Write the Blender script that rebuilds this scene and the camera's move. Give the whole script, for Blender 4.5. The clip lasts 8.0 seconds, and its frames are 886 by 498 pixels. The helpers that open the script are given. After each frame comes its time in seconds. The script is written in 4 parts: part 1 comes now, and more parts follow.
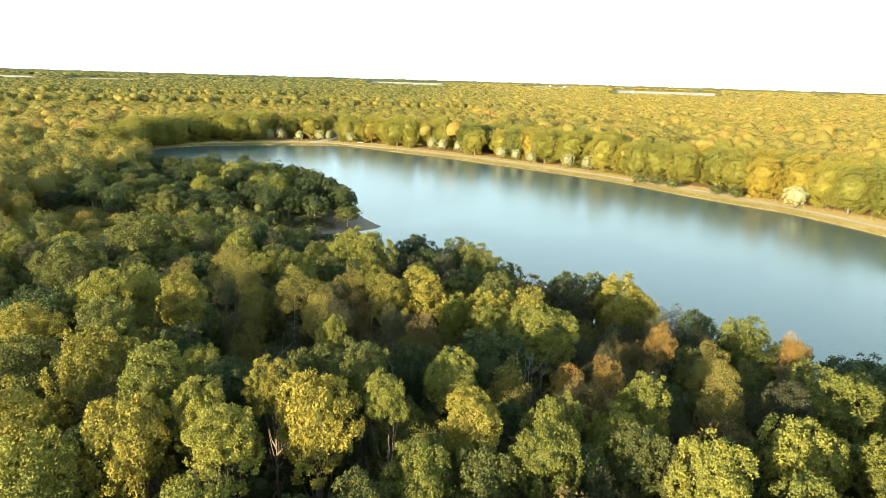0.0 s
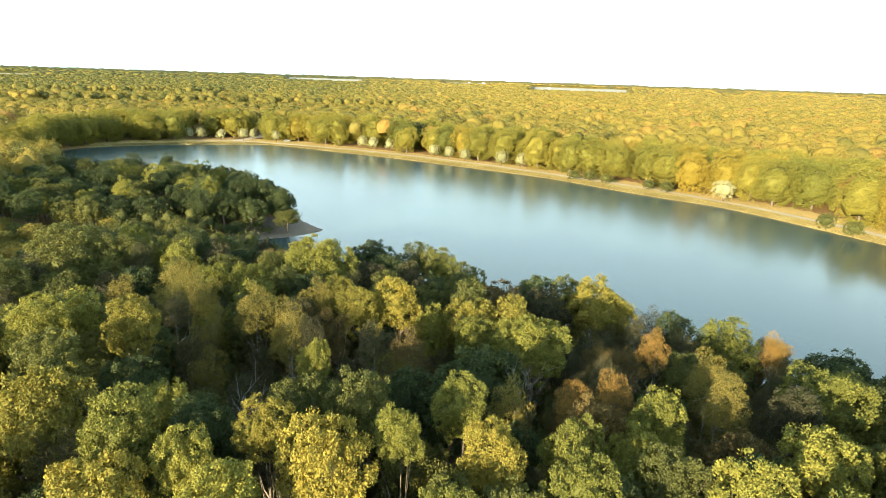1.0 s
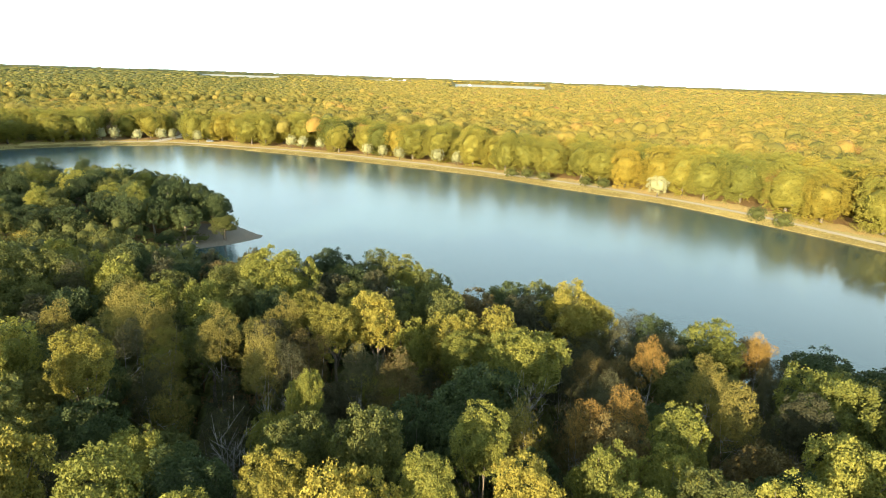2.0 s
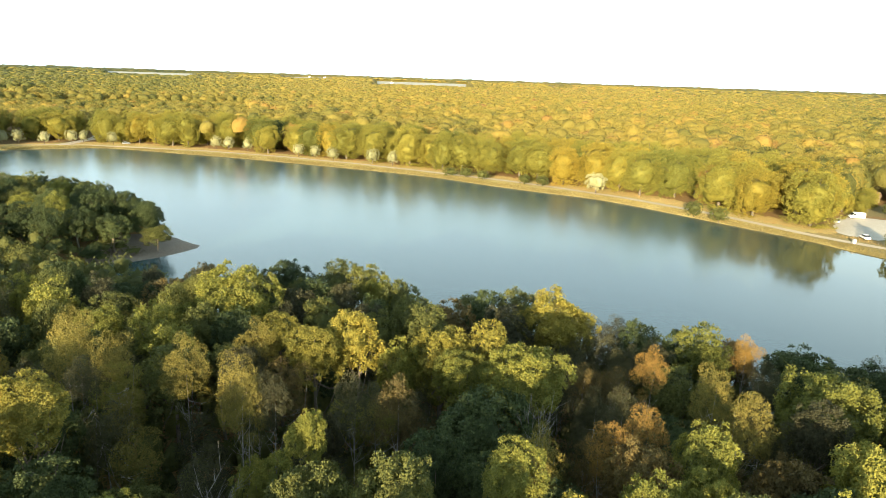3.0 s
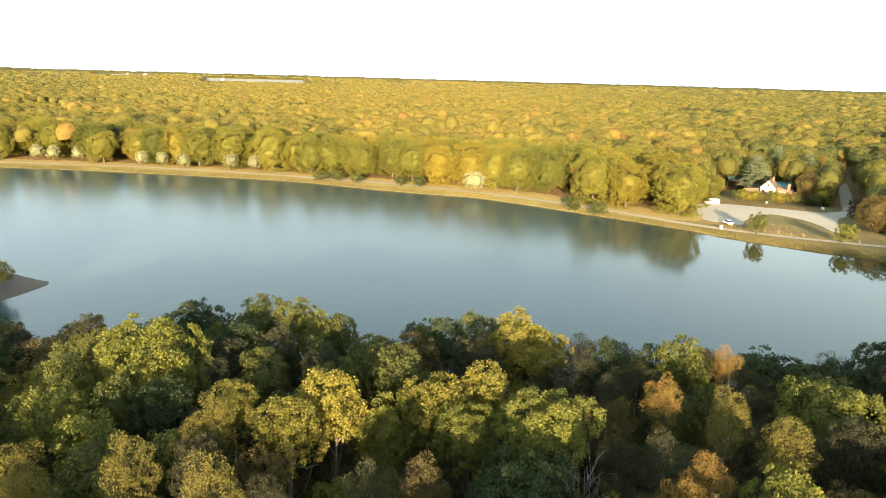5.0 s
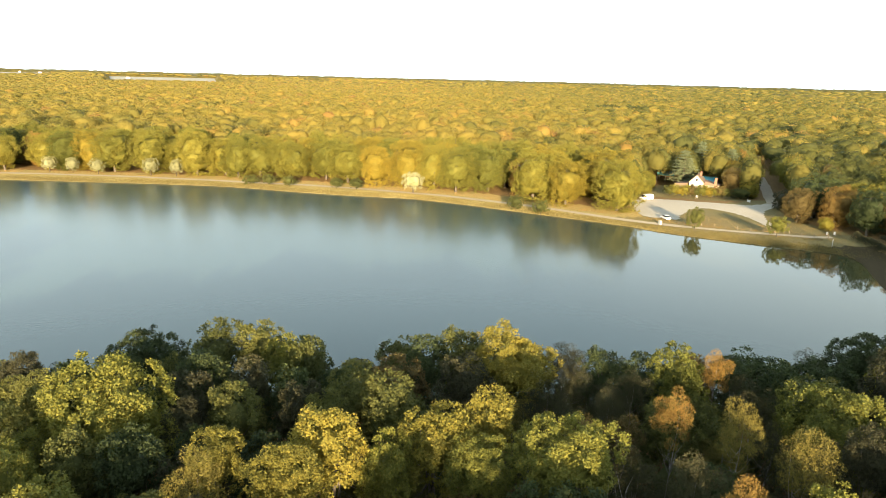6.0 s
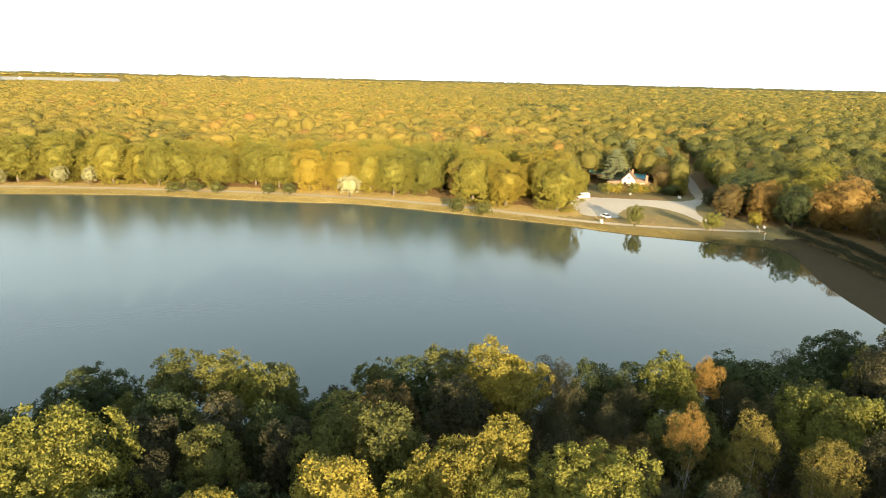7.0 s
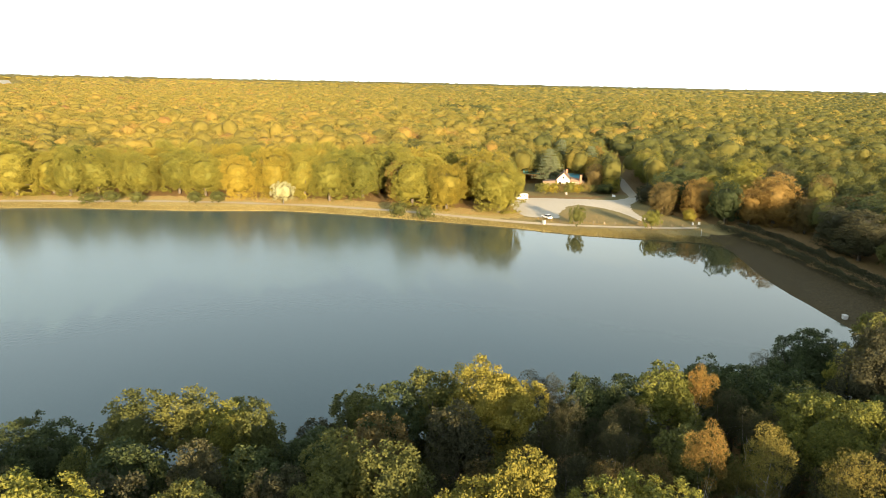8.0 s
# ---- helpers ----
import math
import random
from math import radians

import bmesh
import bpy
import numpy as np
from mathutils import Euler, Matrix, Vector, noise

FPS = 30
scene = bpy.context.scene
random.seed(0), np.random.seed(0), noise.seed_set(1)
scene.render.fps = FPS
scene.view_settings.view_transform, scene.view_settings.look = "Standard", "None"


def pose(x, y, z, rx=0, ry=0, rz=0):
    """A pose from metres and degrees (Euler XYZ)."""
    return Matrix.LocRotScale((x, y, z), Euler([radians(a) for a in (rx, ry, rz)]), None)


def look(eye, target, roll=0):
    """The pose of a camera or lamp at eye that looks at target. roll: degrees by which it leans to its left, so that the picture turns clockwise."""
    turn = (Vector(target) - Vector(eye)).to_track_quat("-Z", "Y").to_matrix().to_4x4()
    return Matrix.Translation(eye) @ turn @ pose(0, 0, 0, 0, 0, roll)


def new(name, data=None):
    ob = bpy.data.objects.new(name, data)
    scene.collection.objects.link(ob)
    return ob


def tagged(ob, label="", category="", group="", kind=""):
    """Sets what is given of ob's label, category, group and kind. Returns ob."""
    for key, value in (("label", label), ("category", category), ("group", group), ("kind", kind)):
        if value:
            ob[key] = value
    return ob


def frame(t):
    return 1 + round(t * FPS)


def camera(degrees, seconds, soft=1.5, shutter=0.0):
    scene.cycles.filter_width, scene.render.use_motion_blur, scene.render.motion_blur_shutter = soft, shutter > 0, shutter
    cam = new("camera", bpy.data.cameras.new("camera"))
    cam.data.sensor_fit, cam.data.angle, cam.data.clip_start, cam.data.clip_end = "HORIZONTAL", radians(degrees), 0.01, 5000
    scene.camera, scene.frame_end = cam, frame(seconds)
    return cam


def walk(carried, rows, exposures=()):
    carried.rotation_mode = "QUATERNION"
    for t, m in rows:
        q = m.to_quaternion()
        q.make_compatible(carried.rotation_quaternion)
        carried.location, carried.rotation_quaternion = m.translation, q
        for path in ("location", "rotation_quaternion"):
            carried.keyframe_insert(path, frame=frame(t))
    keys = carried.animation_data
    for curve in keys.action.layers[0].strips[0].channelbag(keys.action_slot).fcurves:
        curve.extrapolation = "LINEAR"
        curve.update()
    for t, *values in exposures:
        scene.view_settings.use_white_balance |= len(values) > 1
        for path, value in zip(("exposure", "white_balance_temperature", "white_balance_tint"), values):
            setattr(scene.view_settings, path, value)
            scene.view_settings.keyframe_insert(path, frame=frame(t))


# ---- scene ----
# ---- camera ----
cam = camera(69.1, 8.0, soft=0.75)
METRES, EYE, TILT, LEAN, TURN = 72.0, 45.0, -14.8, -1.6, 0.0
ROWS = [
    (0.0, 0.0, 0.0, 0.0, 0.0, 0.0, -0.0),
    (0.5, -0.0474, 0.0387, 0.0115, -3.42, -0.17, 0.8),
    (1.0, -0.0925, 0.08, 0.0231, -6.84, -0.41, 1.59),
    (1.5, -0.1352, 0.1238, 0.0356, -10.24, -0.66, 2.4),
    (3.0, -0.2451, 0.2652, 0.078, -20.26, -1.65, 4.85),
    (3.5, -0.2776, 0.3169, 0.0956, -23.7, -2.06, 5.72),
    (4.0, -0.3061, 0.3704, 0.113, -27.15, -2.5, 6.62),
    (4.5, -0.3304, 0.4261, 0.1305, -30.62, -3.02, 7.42),
    (6.0, -0.381, 0.6011, 0.1833, -41.15, -4.9, 9.63),
    (6.5, -0.3902, 0.6604, 0.2007, -44.75, -5.57, 10.27),
    (7.0, -0.396, 0.7202, 0.218, -48.31, -6.22, 10.89),
    (7.5, -0.3977, 0.78, 0.2347, -51.93, -6.92, 11.48),
    (8.0, -0.3954, 0.8398, 0.2515, -55.55, -7.62, 12.01),
]
walk(cam, [(t, pose(0, 0, EYE, TILT, LEAN, TURN) @ pose(METRES * x, METRES * y, METRES * z, 90 + pitch, roll, yaw)) for t, x, y, z, yaw, pitch, roll in ROWS],
     exposures=[(0.0, 2.1, 6850, 6), (4.0, 1.9, 7100, 11), (8.0, 1.8, 7700, 17)])

# ---- sky and sun ----
SUN_ELEVATION, SUN_AZIMUTH = radians(9.8), radians(219.0)  # azimuth clockwise from +y
HAZE, HAZE_TOP = (3.3, 4.45, 5.0), 0.95
world = bpy.data.worlds.new("sky")
scene.world = world
world.use_nodes = True
wn = world.node_tree
sky = wn.nodes.new("ShaderNodeTexSky")
sky.sky_type, sky.sun_disc = "NISHITA", False
sky.sun_elevation, sky.sun_rotation = SUN_ELEVATION, SUN_AZIMUTH
sky.air_density, sky.dust_density, sky.ozone_density = 1.0, 0.6, 1.0
# pale autumn haze low in the sky, clear blue above
up = wn.nodes.new("ShaderNodeSeparateXYZ")
wn.links.new(wn.nodes.new("ShaderNodeTexCoord").outputs["Generated"], up.inputs[0])
low = wn.nodes.new("ShaderNodeMapRange")
low.interpolation_type = "SMOOTHSTEP"
for slot, v in (("From Min", 0.0), ("From Max", HAZE_TOP), ("To Min", 1.0), ("To Max", 0.0)):
    low.inputs[slot].default_value = v
wn.links.new(up.outputs["Z"], low.inputs["Value"])
veil = wn.nodes.new("ShaderNodeMix")
veil.data_type = "RGBA"
wn.links.new(low.outputs[0], veil.inputs[0])
wn.links.new(sky.outputs[0], veil.inputs[6])
veil.inputs[7].default_value = (*HAZE, 1)
wn.links.new(veil.outputs[2], wn.nodes["Background"].inputs[0])
wn.nodes["Background"].inputs[1].default_value = 0.15
sun = new("sun", bpy.data.lights.new("sun", "SUN"))
sun.data.energy, sun.data.angle, sun.data.color = 5.0, radians(0.6), (1.0, 0.86, 0.60)
sun_from = Vector((math.sin(SUN_AZIMUTH) * math.cos(SUN_ELEVATION), math.cos(SUN_AZIMUTH) * math.cos(SUN_ELEVATION), math.sin(SUN_ELEVATION)))
sun.matrix_world = look(sun_from * 300, (0, 0, 0))


# ---- materials ----
def material(name):
    m = bpy.data.materials.new(name)
    m.use_nodes = True
    return m, m.node_tree, m.node_tree.nodes["Principled BSDF"]


def node(nt, kind, **values):
    n = nt.nodes.new(kind)
    for key, value in values.items():
        n.inputs[key].default_value = value
    return n


def ramp(nt, source, *stops):
    n = nt.nodes.new("ShaderNodeValToRGB")
    e = n.color_ramp.elements
    while len(e) < len(stops):
        e.new(0.5)
    for el, (at, colour) in zip(e, stops):
        el.position, el.color = at, (*colour, 1)
    nt.links.new(source, n.inputs[0])
    return n.outputs[0]


def maths(nt, op, a, b, c=None):
    n = nt.nodes.new("ShaderNodeMath")
    n.operation = op
    for slot, v in zip(n.inputs, (a, b, c)):
        if v is None:
            continue
        if isinstance(v, (int, float)):
            slot.default_value = v
        else:
            nt.links.new(v, slot)
    return n.outputs[0]


def mix(nt, fac, a, b, blend="MIX"):
    n = nt.nodes.new("ShaderNodeMix")
    n.data_type, n.blend_type = "RGBA", blend
    for slot, v in ((n.inputs[0], fac), (n.inputs[6], a), (n.inputs[7], b)):
        if isinstance(v, (int, float)):
            slot.default_value = v
        elif isinstance(v, tuple):
            slot.default_value = (*v, 1)
        else:
            nt.links.new(v, slot)
    return n.outputs[2]


def noise_tex(nt, scale, detail=3.0, rough=0.55, coords="Object"):
    if coords == "World":
        src = nt.nodes.new("ShaderNodeNewGeometry").outputs["Position"]
    else:
        src = nt.nodes.new("ShaderNodeTexCoord").outputs[coords]
    n = node(nt, "ShaderNodeTexNoise", Scale=scale, Detail=detail, Roughness=rough)
    nt.links.new(src, n.inputs["Vector"])
    return n.outputs[0]


def bumped(nt, bsdf, height, strength, distance):
    b = node(nt, "ShaderNodeBump", Strength=strength, Distance=distance)
    nt.links.new(height, b.inputs["Height"])
    nt.links.new(b.outputs[0], bsdf.inputs["Normal"])


def leaf_material(name, stops, through_light=0.3, per_tree=0.35, per_leaf=0.42, tone=False):
    """Foliage: colour runs over the stops by tree, by leaf clump and by patches within the wood."""
    m, nt, p = material(name)
    geo = nt.nodes.new("ShaderNodeNewGeometry")
    if tone:
        a = nt.nodes.new("ShaderNodeAttribute")
        a.attribute_name = "tone"
        own = a.outputs["Fac"]
    else:
        own = nt.nodes.new("ShaderNodeObjectInfo").outputs["Random"]
    patch = noise_tex(nt, 0.35, 3.0, 0.6, "World")
    if tone:
        patch = maths(nt, "ADD", maths(nt, "MULTIPLY", patch, 0.4), maths(nt, "MULTIPLY_ADD", noise_tex(nt, 0.9, 4.0, 0.7, "World"), 1.0, -0.2))
    fac = maths(nt, "MULTIPLY", own, per_tree)
    fac = maths(nt, "MULTIPLY_ADD", geo.outputs["Random Per Island"], per_leaf, fac)
    spread = 0.2 if tone else 1.35 - per_tree - per_leaf
    fac = maths(nt, "MULTIPLY_ADD", patch, spread, fac)
    fac = maths(nt, "SUBTRACT", fac, spread * 0.5 - 0.1 if tone else 0.17)
    colour = ramp(nt, fac, *stops)
    p.inputs["Roughness"].default_value = 0.7
    p.inputs["Specular IOR Level"].default_value = 0.15
    nt.links.new(colour, p.inputs["Base Color"])
    if tone:
        bumped(nt, p, noise_tex(nt, 1.1, 4.0, 0.7, "World"), 0.7, 1.0)
    tr = nt.nodes.new("ShaderNodeBsdfTranslucent")
    nt.links.new(mix(nt, 0.5, colour, (0.95, 0.85, 0.28), "MULTIPLY"), tr.inputs[0])
    ms = nt.nodes.new("ShaderNodeMixShader")
    ms.inputs[0].default_value = through_light
    nt.links.new(p.outputs[0], ms.inputs[1])
    nt.links.new(tr.outputs[0], ms.inputs[2])
    nt.links.new(ms.outputs[0], nt.nodes["Material Output"].inputs[0])
    return m


LEAF = {
    "green": leaf_material("leaf_green", [(0.0, (0.024, 0.034, 0.014)), (0.5, (0.050, 0.066, 0.025)), (1.0, (0.098, 0.118, 0.040))]),
    "olive": leaf_material("leaf_olive", [(0.0, (0.045, 0.052, 0.017)), (0.5, (0.098, 0.104, 0.030)), (1.0, (0.175, 0.165, 0.043))]),
    "lime": leaf_material("leaf_yellow_green", [(0.0, (0.062, 0.073, 0.019)), (0.5, (0.158, 0.158, 0.034)), (1.0, (0.30, 0.268, 0.052))]),
    "yellow": leaf_material("leaf_yellow", [(0.0, (0.078, 0.079, 0.019)), (0.5, (0.198, 0.173, 0.035)), (1.0, (0.36, 0.28, 0.052))]),
    "orange": leaf_material("leaf_orange", [(0.0, (0.11, 0.070, 0.022)), (0.5, (0.25, 0.150, 0.040)), (1.0, (0.38, 0.24, 0.068))]),
    "brown": leaf_material("leaf_brown", [(0.0, (0.060, 0.048, 0.020)), (0.5, (0.125, 0.092, 0.034)), (1.0, (0.21, 0.150, 0.052))]),
    "birch": leaf_material("leaf_birch", [(0.0, (0.075, 0.068, 0.020)), (0.5, (0.165, 0.138, 0.035)), (1.0, (0.29, 0.225, 0.058))]),
    "rust": leaf_material("leaf_rust", [(0.0, (0.115, 0.075, 0.024)), (0.5, (0.24, 0.152, 0.045)), (1.0, (0.36, 0.225, 0.065))]),
    "dull": leaf_material("leaf_dull_birch", [(0.0, (0.030, 0.031, 0.017)), (0.5, (0.058, 0.056, 0.028)), (1.0, (0.105, 0.095, 0.044))]),
    "silver": leaf_material("leaf_silver", [(0.0, (0.17, 0.17, 0.085)), (0.5, (0.29, 0.28, 0.14)), (1.0, (0.42, 0.395, 0.22))], 0.2),
    "conifer": leaf_material("needles", [(0.0, (0.065, 0.084, 0.040)), (0.5, (0.125, 0.145, 0.075)), (1.0, (0.20, 0.215, 0.115))], 0.1),
    "gold": leaf_material("leaf_gold", [(0.0, (0.10, 0.096, 0.022)), (0.3, (0.205, 0.170, 0.031)), (0.6, (0.32, 0.240, 0.040)), (0.85, (0.38, 0.262, 0.047)), (1.0, (0.38, 0.220, 0.050))], 0.36, 0.3, 0.3),
    "bank": leaf_material("leaf_light_olive", [(0.0, (0.080, 0.090, 0.023)), (0.35, (0.175, 0.168, 0.035)), (0.65, (0.265, 0.228, 0.043)), (1.0, (0.35, 0.265, 0.050))], 0.36, 0.3, 0.3),
}
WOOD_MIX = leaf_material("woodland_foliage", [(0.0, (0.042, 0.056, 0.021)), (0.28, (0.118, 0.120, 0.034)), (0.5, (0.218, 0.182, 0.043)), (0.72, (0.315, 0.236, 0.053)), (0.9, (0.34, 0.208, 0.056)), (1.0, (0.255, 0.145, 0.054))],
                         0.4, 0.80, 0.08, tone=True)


def bark_material(name, dark, light, scale):
    m, nt, p = material(name)
    n = noise_tex(nt, scale, 5.0, 0.65)
    nt.links.new(ramp(nt, n, (0.35, dark), (0.65, light)), p.inputs["Base Color"])
    p.inputs["Roughness"].default_value = 0.85
    bumped(nt, p, n, 0.6, 0.05)
    return m


BARK = bark_material("oak_bark", (0.05, 0.04, 0.03), (0.16, 0.125, 0.09), 3.0)
BIRCH_BARK = bark_material("birch_bark", (0.10, 0.085, 0.07), (0.30, 0.27, 0.235), 2.0)


def ground_material():
    """Leaf litter, with dry grass, mud, sand and short turf where the masks say so."""
    m, nt, p = material("ground")

    def mask(name):
        a = nt.nodes.new("ShaderNodeAttribute")
        a.attribute_name = name
        rough_edge = maths(nt, "MULTIPLY_ADD", noise_tex(nt, 0.6, 4.0), 0.7, -0.35)
        v = maths(nt, "ADD", a.outputs["Fac"], rough_edge)
        mr = node(nt, "ShaderNodeMapRange")
        mr.inputs["From Min"].default_value, mr.inputs["From Max"].default_value = 0.4, 0.6
        nt.links.new(v, mr.inputs["Value"])
        return mr.outputs[0]

    fine, wide = noise_tex(nt, 2.5, 6.0, 0.7), noise_tex(nt, 0.12, 4.0)
    litter = ramp(nt, fine, (0.3, (0.10, 0.062, 0.027)), (0.55, (0.27, 0.160, 0.062)), (0.75, (0.42, 0.27, 0.11)))
    litter = mix(nt, maths(nt, "MULTIPLY", wide, 0.6), litter, (0.18, 0.125, 0.052))
    dry = ramp(nt, fine, (0.3, (0.27, 0.21, 0.075)), (0.55, (0.46, 0.365, 0.14)), (0.75, (0.56, 0.46, 0.20)))
    dry = mix(nt, maths(nt, "MULTIPLY", wide, 0.7), dry, (0.30, 0.235, 0.085))
    turf = ramp(nt, fine, (0.3, (0.13, 0.105, 0.042)), (0.6, (0.24, 0.19, 0.078)), (0.8, (0.35, 0.27, 0.12)))
    mud = ramp(nt, fine, (0.3, (0.026, 0.019, 0.008)), (0.55, (0.062, 0.044, 0.018)), (0.8, (0.12, 0.088, 0.036)))
    sand = ramp(nt, fine, (0.3, (0.12, 0.095, 0.07)), (0.6, (0.21, 0.17, 0.125)), (0.8, (0.30, 0.25, 0.19)))
    colour = litter
    for name, c in (("dry", dry), ("turf", turf), ("mud", mud), ("sand", sand)):
        colour = mix(nt, mask(name), colour, c)
    nt.links.new(colour, p.inputs["Base Color"])
    p.inputs["Roughness"].default_value = 0.95
    p.inputs["Specular IOR Level"].default_value = 0.15
    bumped(nt, p, fine, 0.7, 0.25)
    return m


def plain_material(name, dark, light, scale, rough=0.9, bump=0.4, depth=0.03, metal=0.0):
    m, nt, p = material(name)
    n = noise_tex(nt, scale, 6.0, 0.65)
    w = noise_tex(nt, scale * 0.07, 3.0)
    c = ramp(nt, n, (0.3, dark), (0.7, light))
    nt.links.new(mix(nt, maths(nt, "MULTIPLY", w, 0.5), c, tuple(0.75 * v for v in dark)), p.inputs["Base Color"])
    p.inputs["Roughness"].default_value = rough
    p.inputs["Metallic"].default_value = metal
    if bump:
        bumped(nt, p, n, bump, depth)
    return m


def water_material():
    """Murky lake: rippled by the wind in the open, smooth in the lee of the dam."""
    m, nt, p = material("lake_water")
    pos = nt.nodes.new("ShaderNodeNewGeometry").outputs["Position"]
    far = nt.nodes.new("ShaderNodeVectorMath")
    far.operation = "DISTANCE"
    nt.links.new(pos, far.inputs[0])
    far.inputs[1].default_value = (185, 85, 0)
    open_water = node(nt, "ShaderNodeMapRange")
    open_water.inputs["From Min"].default_value, open_water.inputs["From Max"].default_value = 55, 115
    nt.links.new(far.outputs["Value"], open_water.inputs["Value"])
    gusts = noise_tex(nt, 0.02, 3.0, 0.5, "World")
    wind = maths(nt, "MULTIPLY", open_water.outputs[0], maths(nt, "MULTIPLY_ADD", gusts, 0.25, 0.85))
    nt.links.new(maths(nt, "MULTIPLY_ADD", wind, 0.16, 0.03), p.inputs["Roughness"])
    body = ramp(nt, noise_tex(nt, 0.012, 2.0, 0.5, "World"), (0.3, (0.033, 0.062, 0.060)), (0.7, (0.039, 0.070, 0.067)))
    # browner body colour by the dam warms the tint of the reflected trees
    nt.links.new(mix(nt, open_water.outputs[0], (0.045, 0.047, 0.022), body), p.inputs["Base Color"])
    p.inputs["IOR"].default_value = 1.333
    waves = node(nt, "ShaderNodeTexNoise", Scale=0.9, Detail=4.0, Roughness=0.6)
    nt.links.new(pos, waves.inputs["Vector"])
    b = node(nt, "ShaderNodeBump", Distance=0.12)
    nt.links.new(maths(nt, "MULTIPLY_ADD", wind, 0.17, 0.005), b.inputs["Strength"])
    nt.links.new(waves.outputs[0], b.inputs["Height"])
    nt.links.new(b.outputs[0], p.inputs["Normal"])
    return m


GROUND = ground_material()
WATER = water_material()
GRAVEL = plain_material("pale_gravel", (0.40, 0.345, 0.25), (0.57, 0.505, 0.39), 1.5)
TRACK = plain_material("sandy_track", (0.34, 0.275, 0.18), (0.52, 0.43, 0.30), 1.5)
FIELD = plain_material("stubble_field", (0.32, 0.28, 0.19), (0.46, 0.42, 0.31), 0.05)


# ---- mesh helpers ----
def mesh(name, verts, tris, mat, tone=None):
    me = bpy.data.meshes.new(name)
    verts, tris = np.asarray(verts, np.float32), np.asarray(tris, np.int32)
    me.vertices.add(len(verts))
    me.vertices.foreach_set("co", verts.ravel())
    me.loops.add(tris.size)
    me.loops.foreach_set("vertex_index", tris.ravel())
    me.polygons.add(len(tris))
    me.polygons.foreach_set("loop_start", np.arange(0, tris.size, tris.shape[1], dtype=np.int32))
    me.update(calc_edges=True)
    if tone is not None:
        me.attributes.new("tone", "FLOAT", "POINT").data.foreach_set("value", np.asarray(tone, np.float32))
    me.materials.append(mat)
    return me


def joined(pieces):
    vs, fs, base = [], [], 0
    for v, f in pieces:
        vs.append(np.asarray(v, float))
        fs.append(np.asarray(f, int) + base)
        base += len(v)
    return np.concatenate(vs), np.concatenate(fs)


def tube(points, radii, sides=6):
    """A tapered limb along the points."""
    points = [Vector(p) for p in points]
    vs, fs = [], []
    for i, (p, r) in enumerate(zip(points, radii)):
        d = (points[min(i + 1, len(points) - 1)] - points[max(i - 1, 0)]).normalized()
        a = d.orthogonal().normalized()
        b = d.cross(a)
        vs += [p + (a * math.cos(k * math.tau / sides) + b * math.sin(k * math.tau / sides)) * r for k in range(sides)]
    for i in range(len(points) - 1):
        for k in range(sides):
            q, w = i * sides + k, i * sides + (k + 1) % sides
            fs += [(q, w, w + sides), (q, w + sides, q + sides)]
    return np.array([tuple(v) for v in vs]), np.array(fs)


def directions(rng, n):
    d = rng.normal(size=(n, 3))
    return d / np.linalg.norm(d, axis=1, keepdims=True)


def cards(rng, centres, outward, length, width, droop=0.0, face=0.45):
    """Leaf sprays, a pointed triangle each."""
    n = len(centres)
    normal = outward * face + directions(rng, n)
    normal /= np.linalg.norm(normal, axis=1, keepdims=True)
    e1 = np.cross(normal, directions(rng, n))
    e1[:, 2] -= droop
    e1 /= np.linalg.norm(e1, axis=1, keepdims=True) + 1e-9
    e2 = np.cross(normal, e1)
    size = np.where(rng.random((n, 1)) < 0.55, rng.uniform(0.55, 0.8, (n, 1)), rng.uniform(0.85, 1.2, (n, 1)))
    a, b = e1 * length * size / 2, e2 * width * size / 2
    tip = rng.uniform(-0.35, 0.35, (n, 1))
    v = np.stack([centres - a + b * tip, centres + a * 0.6 + b, centres + a * 0.8 - b], 1).reshape(-1, 3)
    return v, np.arange(3 * n).reshape(-1, 3)


def ball(level):
    """Unit ball of triangles."""
    bm = bmesh.new()
    bmesh.ops.create_icosphere(bm, subdivisions=level, radius=1.0)
    v = np.array([tuple(q.co) for q in bm.verts])
    f = np.array([[q.index for q in face.verts] for face in bm.faces])
    bm.free()
    return v, f


BALL_1, BALL_2, BALL_3 = ball(1), ball(2), ball(3)


def puffs(rng, n, mid, radii, size, low=-0.35):
    """Centres and sizes of the clumps that make a crown."""
    k = np.arange(n) + 0.5
    z = low + (1 - low) * k / n
    ang = k * 2.39996 + rng.uniform(0, math.tau)
    d = np.column_stack([np.cos(ang) * np.sqrt(1 - z * z), np.sin(ang) * np.sqrt(1 - z * z), z]) + rng.normal(0, 0.09, (n, 3))
    reach = np.where(rng.random((n, 1)) < 0.75, rng.uniform(0.74, 1.02, (n, 1)), rng.uniform(0.3, 0.7, (n, 1)))
    c = np.array(mid) + d * np.array(radii) * reach
    r = rng.uniform(size[0], size[1], len(d))
    return c, r


